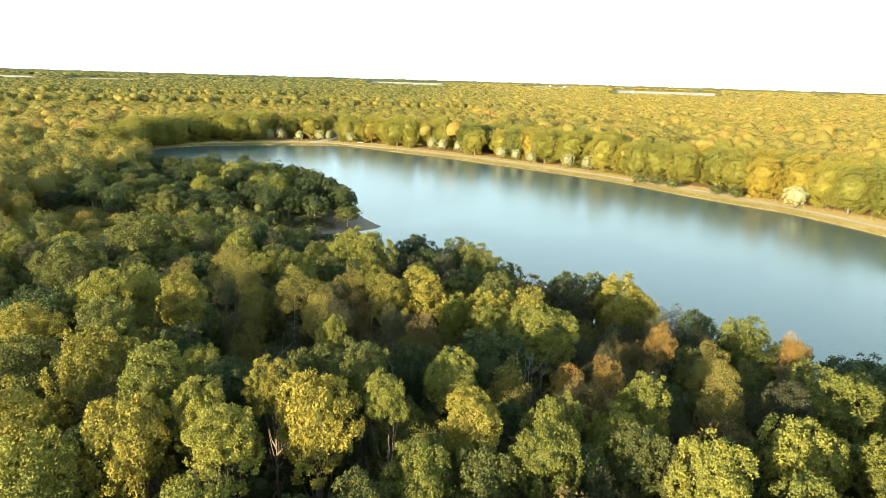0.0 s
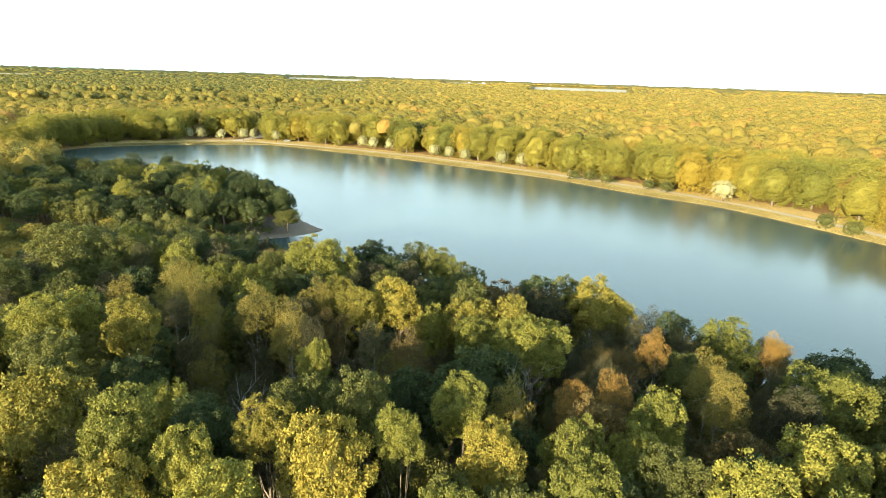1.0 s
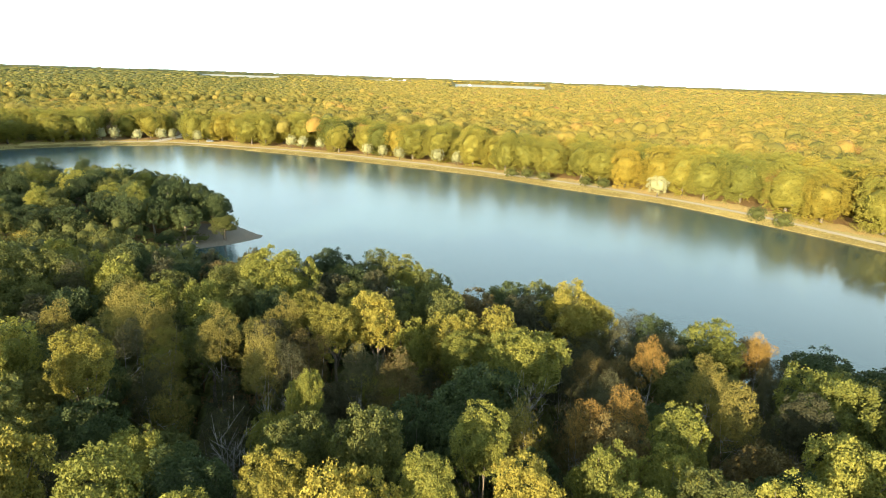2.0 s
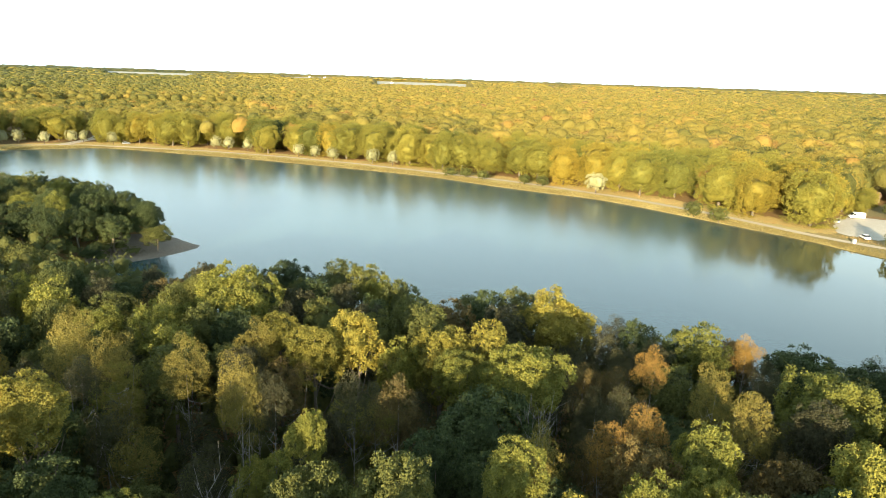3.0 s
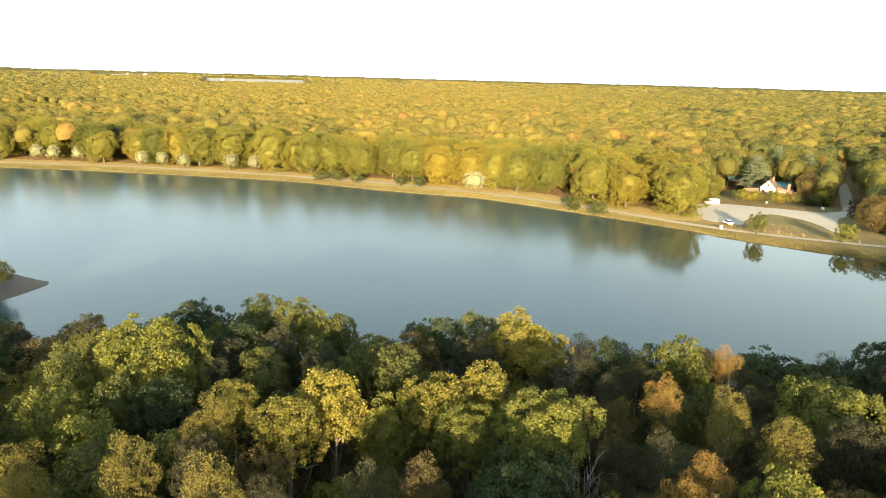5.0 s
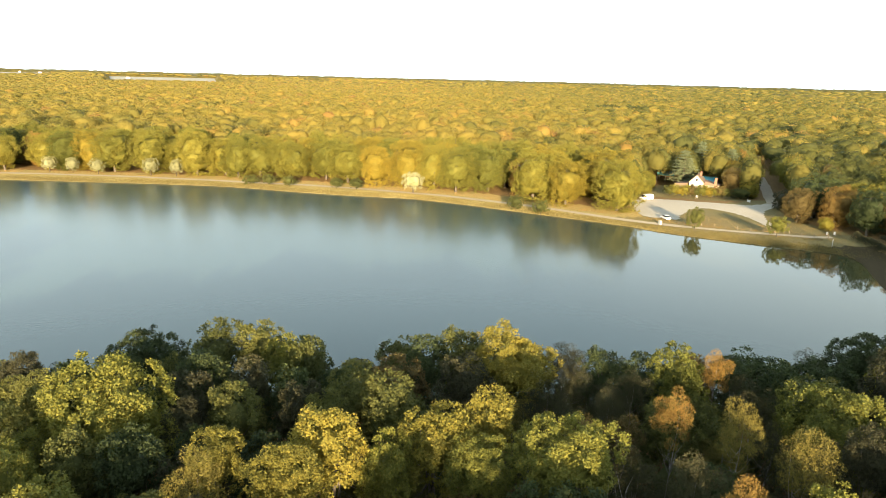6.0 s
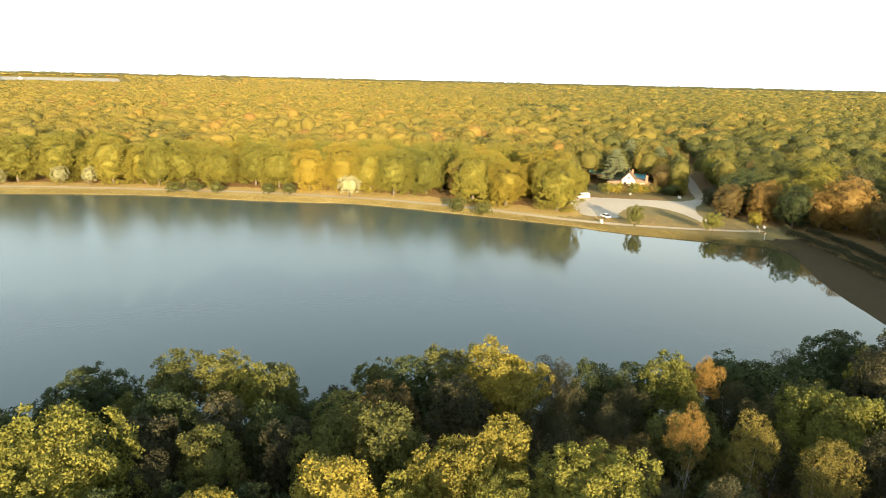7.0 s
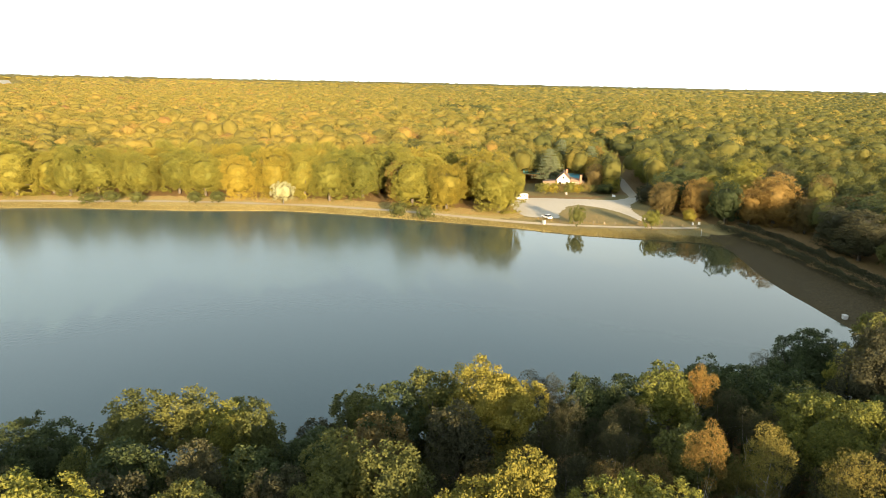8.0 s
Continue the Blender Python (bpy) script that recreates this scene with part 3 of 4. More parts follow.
def birch_tree(x, y, top, r, colour):
    k = int(rng.integers(len(BIRCHES)))
    planted.append((x, y, r * 0.75))
    z = float(height(np.array([(x, y)]))[0])
    sz = (top - z) / 17.0
    depth = min(1.1, rng.uniform(0.75, 0.95) * r / 2.5 / sz)
    plant("birch_tree", BIRCHES[k], x, y, r / 2.5, sz, colour, "slender birch with a %s crown on pale stems" % WORDS[colour], "tree", "birches of the near wood", depth)


# trees of the near wood that stand out one by one
oak(29.5, 94, 17.2, 6.4, "yellow")
oak(41, 78, 16.4, 4.0, "lime")
oak(40.5, 83, 13.6, 3.4, "green")
oak(7.5, 83.5, 18.8, 4.0, "yellow")
oak(13, 73, 19.6, 5.2, "lime")
oak(-6.6, 85.0, 19.6, 3.7, "yellow")
oak(-1.8, 87.0, 20.2, 3.7, "yellow")
oak(-13.5, 107.5, 20.0, 6.8, "lime")
oak(12.6, 82.2, 18.6, 3.2, "gold")
oak(42.5, 61.6, 18.0, 6.2, "lime")
oak(-24.6, 50.3, 23.0, 3.6, "lime")
oak(-23.4, 44.6, 21.8, 4.0, "gold")
oak(-18.9, 46.4, 21.8, 2.6, "lime")
oak(-15.6, 42.8, 22.4, 3.2, "lime")
oak(-13.6, 49.2, 22.4, 2.3, "yellow")
oak(-9.3, 45.6, 23.0, 3.6, "yellow")
oak(-3.9, 48.0, 22.0, 2.1, "lime")
oak(-6.8, 55.0, 22.0, 3.2, "olive")
oak(-11.6, 58.0, 20.4, 3.3, "olive")
oak(-11.2, 63.6, 21.0, 1.8, "lime")
oak(1.6, 54.0, 21.4, 2.6, "lime")
oak(3.2, 48.6, 20.2, 3.0, "yellow")
oak(-18.5, 53.2, 20.0, 3.2, "green")
oak(10.4, 51.0, 19.2, 2.9, "lime")
oak(8.8, 44.2, 20.4, 2.9, "lime")
oak(17.2, 47.0, 18.2, 3.2, "olive")
oak(21.8, 42.6, 20.2, 3.9, "lime")
oak(32.4, 49.0, 18.2, 4.4, "lime")
oak(19.4, 54.8, 19.6, 3.3, "lime")
oak(-32.2, 55.6, 23.2, 4.4, "yellow")
oak(-37.0, 66.8, 21.0, 3.7, "olive")
oak(-41.3, 75.5, 21.2, 3.6, "lime")
oak(-45.6, 79.3, 19.0, 3.3, "lime")
oak(-39.8, 81.8, 20.2, 2.8, "lime")
oak(-31.8, 76.6, 20.8, 3.5, "gold")
oak(-40.8, 58.8, 19.4, 4.2, "olive")
oak(-34.0, 47.0, 20.4, 4.6, "gold")
oak(-28.0, 40.0, 20.0, 4.2, "lime")
oak(28.8, 41.0, 18.8, 4.4, "lime")
oak(-0.7, 42.0, 19.6, 3.0, "lime")
oak(-4.8, 39.4, 19.4, 3.0, "olive")
oak(-16.0, 36.6, 19.4, 3.6, "lime")
oak(-50.5, 76.5, 19.0, 5.0, "green")
oak(-46.4, 68.5, 19.4, 4.0, "gold")
oak(-29.5, 69.0, 17.0, 3.4, "green")
oak(-56, 118.5, 19.6, 8.0, "olive")
oak(5.3, 68.8, 18.2, 6.0, "green")
oak(-5, 124.5, 15.0, 5.4, "green")
oak(3, 121.5, 15.4, 4.6, "olive")
oak(-1, 114, 15.6, 4.2, "green")
oak(7.4, 117.5, 15.6, 3.8, "olive")
oak(8.6, 113.6, 14.8, 3.2, "lime")
oak(10.6, 110.4, 14.8, 3.2, "olive")
oak(11.6, 105, 13.6, 3.8, "green")
oak(14.6, 99, 15.2, 4.2, "brown")
oak(21, 101.5, 14.8, 4.2, "green")
oak(26, 99.5, 15.6, 4.6, "olive")
oak(37, 85.5, 14.6, 3.8, "green")
oak(51.5, 72, 14.6, 5.0, "green")
oak(58, 67, 13.8, 4.6, "green")
oak(49, 65, 15.5, 5.0, "olive")
oak(68, 65.6, 14.6, 6.0, "green")
oak(-30, 126, 13.4, 6.0, "green")
oak(-22.8, 125.6, 13.2, 5.0, "brown")
oak(26.8, 53, 16.4, 4.2, "brown")
oak(-60, 101, 19.0, 6.4, "olive")
birch_tree(26.6, 71.0, 18.2, 1.9, "orange")
birch_tree(31, 66.4, 17.4, 2.4, "birch")
birch_tree(29.2, 59.9, 18.0, 2.5, "birch")
birch_tree(17.5, 60.0, 18.4, 2.2, "orange")
birch_tree(13.4, 59.5, 17.8, 1.9, "orange")
birch_tree(-15.2, 79.0, 19.6, 2.5, "birch")
birch_tree(-14.9, 75.6, 18.6, 2.0, "birch")
birch_tree(-12.6, 88.6, 19.0, 2.4, "birch")
oak(-9.8, 91.0, 18.8, 2.4, "gold")
oak(-23.2, 101.0, 18.4, 3.2, "lime")
birch_tree(-19.9, 84.2, 19.8, 2.5, "birch")
birch_tree(-26.6, 86.8, 20.0, 2.2, "birch")
birch_tree(-28.8, 83.4, 19.0, 2.0, "dull")
birch_tree(-31.4, 96.0, 19.8, 2.2, "birch")
birch_tree(-31.2, 90.0, 20.4, 2.4, "birch")
birch_tree(-1.6, 71.8, 18.6, 2.4, "brown")
birch_tree(-5.2, 73.6, 18.8, 2.4, "dull")
birch_tree(-10.3, 81.2, 17.4, 2.4, "brown")
birch_tree(-12.4, 75.4, 18.6, 1.8, "dull")
birch_tree(19.2, 65.0, 17.6, 2.4, "dull")
birch_tree(45.2, 75.4, 15.6, 1.9, "orange")
birch_tree(-30, 62, 17.0, 3.0, "dull")


def bare(x, y, top, k):
    planted.append((x, y, 2.0))
    ob = tagged(new("bare_tree", BARE[k]), "leafless pale-stemmed birch among the oaks", "tree", "bare trees")
    ob.matrix_basis = stand(x, y, 1.0, top / 15.0, 0.7 + k)


bare(11.0, 65.6, 15.0, 0)
bare(-17.5, 66, 14.5, 1)
bare(-8, 124, 9.0, 1)


def free(p, r):
    if not planted:
        return True
    q = np.array(planted)
    return bool((((q[:, 0] - p[0]) ** 2 + (q[:, 1] - p[1]) ** 2) > (q[:, 2] + r) ** 2).all())


def in_view(p):
    """The part of the near wood that the flight overlooks."""
    a = np.degrees(np.arctan2(p[:, 0] + 6, p[:, 1] - 0))
    return (a > -42) & (p[:, 1] > 24) & (p[:, 0] < 96)


# the rest of the near wood
tries = np.stack([rng.uniform(-110, 96, 9000), rng.uniform(24, 132, 9000)], 1)
tries = tries[in_view(tries) & (shore(tries) > 2.5) & (line_distance(tries, DAM_LINE) > 6) & (line_distance(tries, DAM_SHORE) > 6)]
tries = tries[np.linalg.norm(tries - (-2, 24), axis=1) < 118]
counts = {"oak": 0, "birch": 0}
for p in tries:
    edge = float(shore(p[None])[0])
    thicket = (8 < p[0] < 46 and 58 < p[1] < 92) or (-25 < p[0] < 5 and 62 < p[1] < 84)
    slim = rng.random() < (0.7 if thicket else 0.1)
    r = rng.uniform(2.0, 2.7) if slim else rng.uniform(2.7, 4.3)
    if not free(p, r * 0.52):
        continue
    top = rng.uniform(13.5, 17.5) if edge > 7 else rng.uniform(9, 13.5)
    if thicket:
        top *= 0.82
    elif p[1] < 62:
        top += 1.8
    if slim and counts["birch"] < 120:
        counts["birch"] += 1
        birch_tree(p[0], p[1], top, r, rng.choice(["dull", "dull", "dull", "dull", "birch", "dull", "brown", "dull"]))
    elif not slim and counts["oak"] < 270:
        counts["oak"] += 1
        oak(p[0], p[1], top, r, rng.choice(["green", "dull", "green", "green", "olive", "dull", "lime", "brown", "green", "olive"] if p[0] > 0 else ["green", "green", "olive", "olive", "lime", "dull", "olive"]))


# trees of the far bank
def bank_tree(x, y, top, r, colour):
    colour = {"olive": "bank", "lime": "bank" if rng.random() < 0.75 else "lime", "yellow": "gold", "gold": "gold" if rng.random() < 0.6 else "bank"}.get(colour, colour)
    r *= rng.uniform(1.2, 1.42)
    k = int(rng.integers(len(BANK_TREES)))
    planted.append((x, y, r * 0.66))
    z = float(height(np.array([(x, y)]))[0])
    plant("broadleaf_tree", BANK_TREES[k], x, y, r / 7.6, (top - z) / 20.0, colour, "tall broadleaved tree in %s autumn leaf above the bank" % WORDS[colour], "tree", "trees of the far bank")


def willow(x, y, top, r):
    k = int(rng.integers(len(WILLOWS)))
    planted.append((x, y, r))
    z = float(height(np.array([(x, y)]))[0])
    plant("willow", WILLOWS[k], x, y, r / 3.3, (top - z) / 8.5, "silver", "small round silver-leaved willow on the grassy bank", "tree", "silver willows on the bank")


def bank_bush(x, y, top, r, colour="olive"):
    k = int(rng.integers(len(BUSHES)))
    planted.append((x, y, r))
    z = float(height(np.array([(x, y)]))[0])
    plant("bush", BUSHES[k], x, y, r / 2.7, (top - z) / 5.0, colour, "rounded %s bush at the water's edge" % WORDS[colour], "bush", "bushes on the bank")


for wxy in [(-135, 445), (-117.5, 448), (-110.5, 449), (-97, 444), (-84, 449), (-78, 450), (-61.7, 442), (-6, 412), (0.5, 407), (10.4, 399), (34.8, 373.5), (42.4, 366.5), (50, 356), (67, 340), (75.5, 333)]:
    willow(*wxy, rng.uniform(8.3, 10.0), rng.uniform(3.0, 3.8))
willow(135.5, 242, 10.2, 4.7)
for bxy in [(92, 295), (98, 291), (103, 283), (116, 267.5), (121.5, 261.5), (145.5, 196), (147.5, 186)]:
    bank_bush(*bxy, rng.uniform(5.4, 6.6), rng.uniform(2.9, 3.5))
bank_bush(168.5, 140, 8.4, 3.4)
bank_bush(178.8, 118.6, 8.2, 3.2, "lime")
bank_bush(-152, 436, 6.0, 3.0)


def clearing(p):
    """Where no tree grows: water, the open bank, car park, roads, garden, dam."""
    bank_side = (line_distance(p, FAR_BANK) < 17) & (p[:, 0] < 172)
    c = (shore(p) < 3) | bank_side | (line_distance(p, PATH) < 8)
    c |= inside_loop(p, np.array(LAWN)) | inside_loop(p, np.array(PARKING)) | inside_loop(p, np.array(GARDEN)) | inside_loop(p, np.array(RIGHT_GLADE))
    c |= (line_distance(p, FOREST_ROAD) < 6) | (line_distance(p, [(-88, 441), (-78, 463), (-75, 485), (-79, 542), (-84, 600)]) < 6)
    c |= (line_distance(p, DAM_LINE) < 11) | (line_distance(p, DAM_SHORE) < 12)
    c |= (line_distance(p, np.vstack([PARKING, PARKING[:1]])) < 5) | (line_distance(p, [(-120, 452), (-84, 456)]) < 8)
    return c


# crowns that overhang the car park and stand by the corner of the lake
bank_tree(-57, 451, 16.0, 6.0, "gold")
bank_tree(-48, 447, 19.0, 6.0, "gold")
bank_tree(-39, 444, 19.0, 5.6, "olive")
bank_tree(-30, 442, 19.0, 5.6, "olive")
bank_tree(-19, 437, 18.5, 5.6, "lime")
bank_tree(-10, 432, 18.5, 5.6, "olive")
bank_tree(-1, 427, 18.5, 6.0, "lime")
bank_tree(10, 422, 20.0, 6.5, "gold")
bank_tree(19, 416, 20.5, 7.0, "olive")
bank_tree(27, 410, 18.0, 5.4, "green")
bank_tree(32, 403, 13.0, 4.2, "brown")
bank_tree(37, 398, 17.5, 5.4, "orange")
bank_tree(46, 391, 19.5, 6.2, "lime")
bank_tree(55, 382, 19.0, 6.0, "gold")
bank_tree(64, 373, 20.0, 6.4, "olive")
bank_tree(73, 365, 20.0, 6.2, "lime")
bank_tree(82, 358, 19.0, 6.2, "gold")
bank_tree(92, 345, 19.5, 7.5, "gold")
bank_tree(103, 334, 18.5, 5.6, "lime")
bank_tree(111, 325, 17.0, 5.0, "dull")
bank_tree(118, 316, 18.5, 6.2, "gold")
bank_tree(124, 306, 18.5, 6.0, "gold")
bank_tree(130, 297, 18.5, 6.0, "lime")
bank_tree(141, 282, 20.0, 6.8, "yellow")
bank_tree(147, 274, 19.0, 6.0, "gold")
bank_tree(153, 265, 19.5, 7.0, "yellow")
bank_tree(161, 252, 20.0, 7.0, "gold")
bank_tree(167, 241, 20.0, 7.0, "lime")
bank_tree(163, 227, 20.0, 7.0, "lime")
bank_tree(168, 214, 17.0, 4.8, "orange")
bank_tree(175, 204, 20.0, 7.5, "olive")
bank_tree(184.5, 188, 22.0, 9.0, "gold")
bank_tree(195, 186, 17.0, 6.0, "yellow")
bank_tree(202, 194, 12.0, 4.6, "olive")
bank_tree(226, 134, 9.0, 4.0, "dull")
bank_tree(207, 123, 13.0, 5.0, "brown")
bank_tree(209, 112, 15.5, 5.0, "rust")
bank_tree(203, 101, 16.5, 5.0, "green")
bank_tree(207, 94, 14.5, 4.8, "rust")
bank_tree(210, 87, 19.5, 7.4, "rust")
bank_tree(204, 77, 13.0, 4.4, "brown")
bank_tree(231, 100, 21.0, 6.0, "lime")
bank_tree(231, 90, 20.0, 5.6, "dull")
bank_tree(252, 128, 17.5, 6.0, "brown")
bank_tree(234, 76, 18.0, 6.0, "brown")
bank_tree(201, 112, 5.5, 2.2, "gold")
bank_tree(264, 145, 18.0, 6.0, "lime")
bank_tree(256, 108, 18.0, 6.4, "olive")
bank_tree(278, 168, 15.0, 4.0, "brown")
bank_tree(282, 178, 17.0, 5.0, "orange")

tries = np.stack([rng.uniform(-175, 300, 16000), rng.uniform(60, 500, 16000)], 1)
tries = tries[(line_distance(tries, np.array(FAR_SHORE)) < 52) & ~clearing(tries)]
made = 0
for p in tries:
    r = rng.uniform(6.2, 8.8)
    if 186 < p[0] < 216 and 66 < p[1] < 104:  # the open end of the dam
        continue
    if made >= 105 or not free(p, r * 0.55):
        continue
    made += 1
    golden = p[0] > 30
    colour = rng.choice(["gold", "lime", "gold", "olive", "gold", "lime", "olive"] if golden else ["olive", "lime", "lime", "gold"])
    if p[0] < -90:
        colour = rng.choice(["lime", "olive", "lime", "lime"])
    if p[1] < 135:
        colour = rng.choice(["dull", "green", "brown", "olive", "dull", "brown"])
    bank_tree(p[0], p[1], rng.uniform(17.5, 21.5) if p[1] > 135 else rng.uniform(14, 17.5), r, colour)

# the wooded spit: the oak models again, of no known species
for k in range(700):
    p = np.array([rng.uniform(-112, -22), rng.uniform(180, 262)])
    d = float(shore(p[None])[0])
    r = rng.uniform(3.6, 5.0)
    r = min(r, d + 1.4)
    if d < 1.2 or np.linalg.norm(p - (-17, 194)) < 5 + r or not free(p, r * 0.52):
        continue
    top = min(4.5 + d * 1.0, rng.uniform(11, 16))
    oak(p[0], p[1], top, r, rng.choice(["green", "green", "green", "olive", "lime"]), "spit_tree", "alder with a rounded %s crown on the wooded spit", "alders on the spit")


# ---- woods ----
def crown_kind(seed, lobes, solid, tufts, count, leaf, size=(0.1, 0.22), deep=0.3, inner=0.86, tall=0.44):
    """A crown one metre in radius, foot at 0 and top at 1, for joining many."""
    rg = np.random.default_rng(seed)
    shape, faces, p, out, _ = leafy_crown(rg, lobed(rg, lobes, deep, 2.3), (0, 0, 0), (1, 1, 1), tufts, size, count, inner, open_ball(solid, -0.35), -0.6, 0.3, 0.86, 0.06)
    flat, mid = np.array((1, 1, tall)), (0, 0, 0.99 - tall)
    return shape * flat + mid, faces, np.zeros(len(shape)), p * flat + mid, out, leaf


def wood_of_crowns(name, xy, top, radius, tone, kinds, label, seed):
    """Many leafy crowns joined."""
    rg = np.random.default_rng(seed)
    z0 = height(xy)
    vs, fs, ts, base = [], [], [], 0
    for which in range(len(kinds)):
        lumps, faces, shade, p, d, leaf = kinds[which]
        mine = np.flatnonzero(np.arange(len(xy)) % len(kinds) == which)
        a = rg.uniform(0, math.tau, len(mine))
        ca, sa = np.cos(a)[:, None], np.sin(a)[:, None]

        def set_out(q):
            x = (q[None, :, 0] * ca - q[None, :, 1] * sa) * radius[mine, None] + xy[mine, 0, None]
            y = (q[None, :, 0] * sa + q[None, :, 1] * ca) * radius[mine, None] + xy[mine, 1, None]
            return np.stack([x, y, q[None, :, 2] * top[mine, None] + z0[mine, None]], 2).reshape(-1, 3)

        vs.append(set_out(lumps))
        fs.append((faces[None] + (np.arange(len(mine)) * len(lumps))[:, None, None]).reshape(-1, 3) + base)
        ts.append((tone[mine, None] + shade[None]).ravel())
        base += len(mine) * len(lumps)
        out = np.stack([d[None, :, 0] * ca - d[None, :, 1] * sa, d[None, :, 0] * sa + d[None, :, 1] * ca, np.repeat(d[None, :, 2], len(mine), 0)], 2)
        v, f = cards(rg, set_out(p), out.reshape(-1, 3), leaf, leaf * 0.78, 0.0, 0.65)
        vs.append(v)
        fs.append(f + base)
        ts.append(np.repeat(np.repeat(tone[mine], len(p)), 3))
        base += len(v)
    me = mesh(name, np.concatenate(vs), np.concatenate(fs), WOOD_MIX, np.concatenate(ts))
    return tagged(new(name, me), label, "woodland", kind="stuff")


NEAR_CROWNS = [crown_kind(101 + k, 14 + k, BALL_2, 130, 2000, 0.42, deep=0.38, inner=0.76) for k in range(4)]
LAKE_CROWNS = [crown_kind(111 + k, 12 + k, BALL_2, 80, 850, 0.62, deep=0.4, inner=0.82) for k in range(6)]
MIDDLE_CROWNS = [crown_kind(121 + k, 10 + k % 4, BALL_2, 45, 290, 0.92, deep=0.39, inner=0.805, tall=0.37) for k in range(8)]
DISTANT_CROWNS = [crown_kind(141 + k, 6 + k % 3, BALL_1, 14, 54, 1.6, deep=0.4, inner=0.82, tall=0.34) for k in range(6)]
FAR_CROWNS = [crown_kind(151 + k, 5, BALL_1, 6, 9, 3.0, deep=0.36, inner=0.9, tall=0.3) for k in range(5)]
SCRUB = [crown_kind(161 + k, 9 + k, BALL_1, 30, 110, 0.5, deep=0.4, inner=0.7) for k in range(4)]


def scatter(seed, x0, x1, y0, y1, step, jitter=0.42):
    rg = np.random.default_rng(seed)
    gx, gy = np.meshgrid(np.arange(x0, x1, step), np.arange(y0, y1, step))
    p = np.stack([gx.ravel(), gy.ravel()], 1)
    p[:, 0] += np.repeat((np.arange(gx.shape[0]) % 2) * step * 0.5, gx.shape[1])
    return p + rg.uniform(-jitter, jitter, p.shape) * step


def tones(p, rg):
    """Autumn tone of the wood by place: greener to the west, golden east of the lake, darkened past the dam for the
    shade of side-lit crowns, with patches and stray trees.
    """
    far = np.linalg.norm(p, axis=1)
    east = np.clip((p[:, 0] + 60) / 260, 0, 1) * np.clip((p[:, 1] - 100) / 160, 0.3, 1)
    a = np.degrees(np.arctan2(p[:, 0], p[:, 1]))
    south = np.clip((a - 36) / 26, 0, 1)
    t = 0.29 + 0.10 * np.clip((far - 260) / 150, 0, 1) + 0.20 * east - 0.25 * south + 0.06 * wave(p, 55) + 0.06 * wave(p, 21, 3.0) + rg.normal(0, 0.12, len(p))
    t -= 0.16 * np.clip((far - 800) / 500, 0, 1) * np.clip((18 - a) / 30, 0, 1)
    t += 0.12 * ((p[:, 0] < -100) & (p[:, 1] > 330) & (p[:, 1] < 520))
    rare = rg.random(len(p))
    t = np.where(rare < 0.05 + 0.08 * south, t + 0.34, t)
    dark = np.linalg.norm((p - (712, 535)) / (1.0, 1.6), axis=1) < 26  # a clump of pines
    return np.clip(np.where(dark, 0.0, t), 0.0, 1.0)


def clear_of_planted(p, gap=2.6):
    q = np.array(planted)
    ok = np.ones(len(p), bool)
    for x, y, r in q:
        ok &= (p[:, 0] - x) ** 2 + (p[:, 1] - y) ** 2 > (r + gap) ** 2
    return ok


MIDDLE = np.array((-10.0, 25.0))
rg = np.random.default_rng(3)


def sector(p, lo=-46, hi=106):
    a = np.degrees(np.arctan2(p[:, 0] + 10, p[:, 1] - 10))
    return (a > lo) & (a < hi)


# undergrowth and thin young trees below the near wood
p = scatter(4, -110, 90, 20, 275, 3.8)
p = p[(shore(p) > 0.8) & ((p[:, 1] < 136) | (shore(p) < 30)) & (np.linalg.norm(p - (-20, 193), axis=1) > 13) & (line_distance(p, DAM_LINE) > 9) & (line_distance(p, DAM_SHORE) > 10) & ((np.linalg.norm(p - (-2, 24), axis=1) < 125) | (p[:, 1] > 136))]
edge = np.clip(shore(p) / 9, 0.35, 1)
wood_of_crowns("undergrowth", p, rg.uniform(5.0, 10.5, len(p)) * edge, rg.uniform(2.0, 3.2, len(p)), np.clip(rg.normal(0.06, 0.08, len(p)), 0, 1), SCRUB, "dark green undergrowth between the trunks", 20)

# wood near the flight that closes round the single trees
p = scatter(5, -330, 420, -190, 420, 6.6)
d = np.linalg.norm(p - MIDDLE, axis=1)
p = p[(d < 340) & ((p[:, 1] > -110) | (p[:, 0] < 40)) & ~clearing(p) & clear_of_planted(p)]
d = np.linalg.norm(p - MIDDLE, axis=1)
seen = sector(p, -44, 104) & (d > 20)
on_spit = (p[:, 0] > -112) & (p[:, 0] < -10) & (p[:, 1] > 178) & (p[:, 1] < 275)
front = line_distance(p, np.array(FAR_SHORE)) < 30
inlet = (p[:, 0] > -110) & (p[:, 1] > 130) & (p[:, 1] < 184)
a = p[seen & (d < 190) & ~on_spit & ~(inlet & (p[:, 0] > -40))]
low_wood = (a[:, 0] > -110) & (a[:, 1] > 130) & (a[:, 1] < 184)
dam_wood = (a[:, 0] > 118) & (a[:, 1] < 96)
# unseen stand south of the dam, added so tall to shade the lake corner
shading_wood = (a[:, 0] > 72) & (a[:, 0] < 150) & (a[:, 1] < np.minimum(46, 80 - 0.6 * a[:, 0])) & (a[:, 1] > -30)
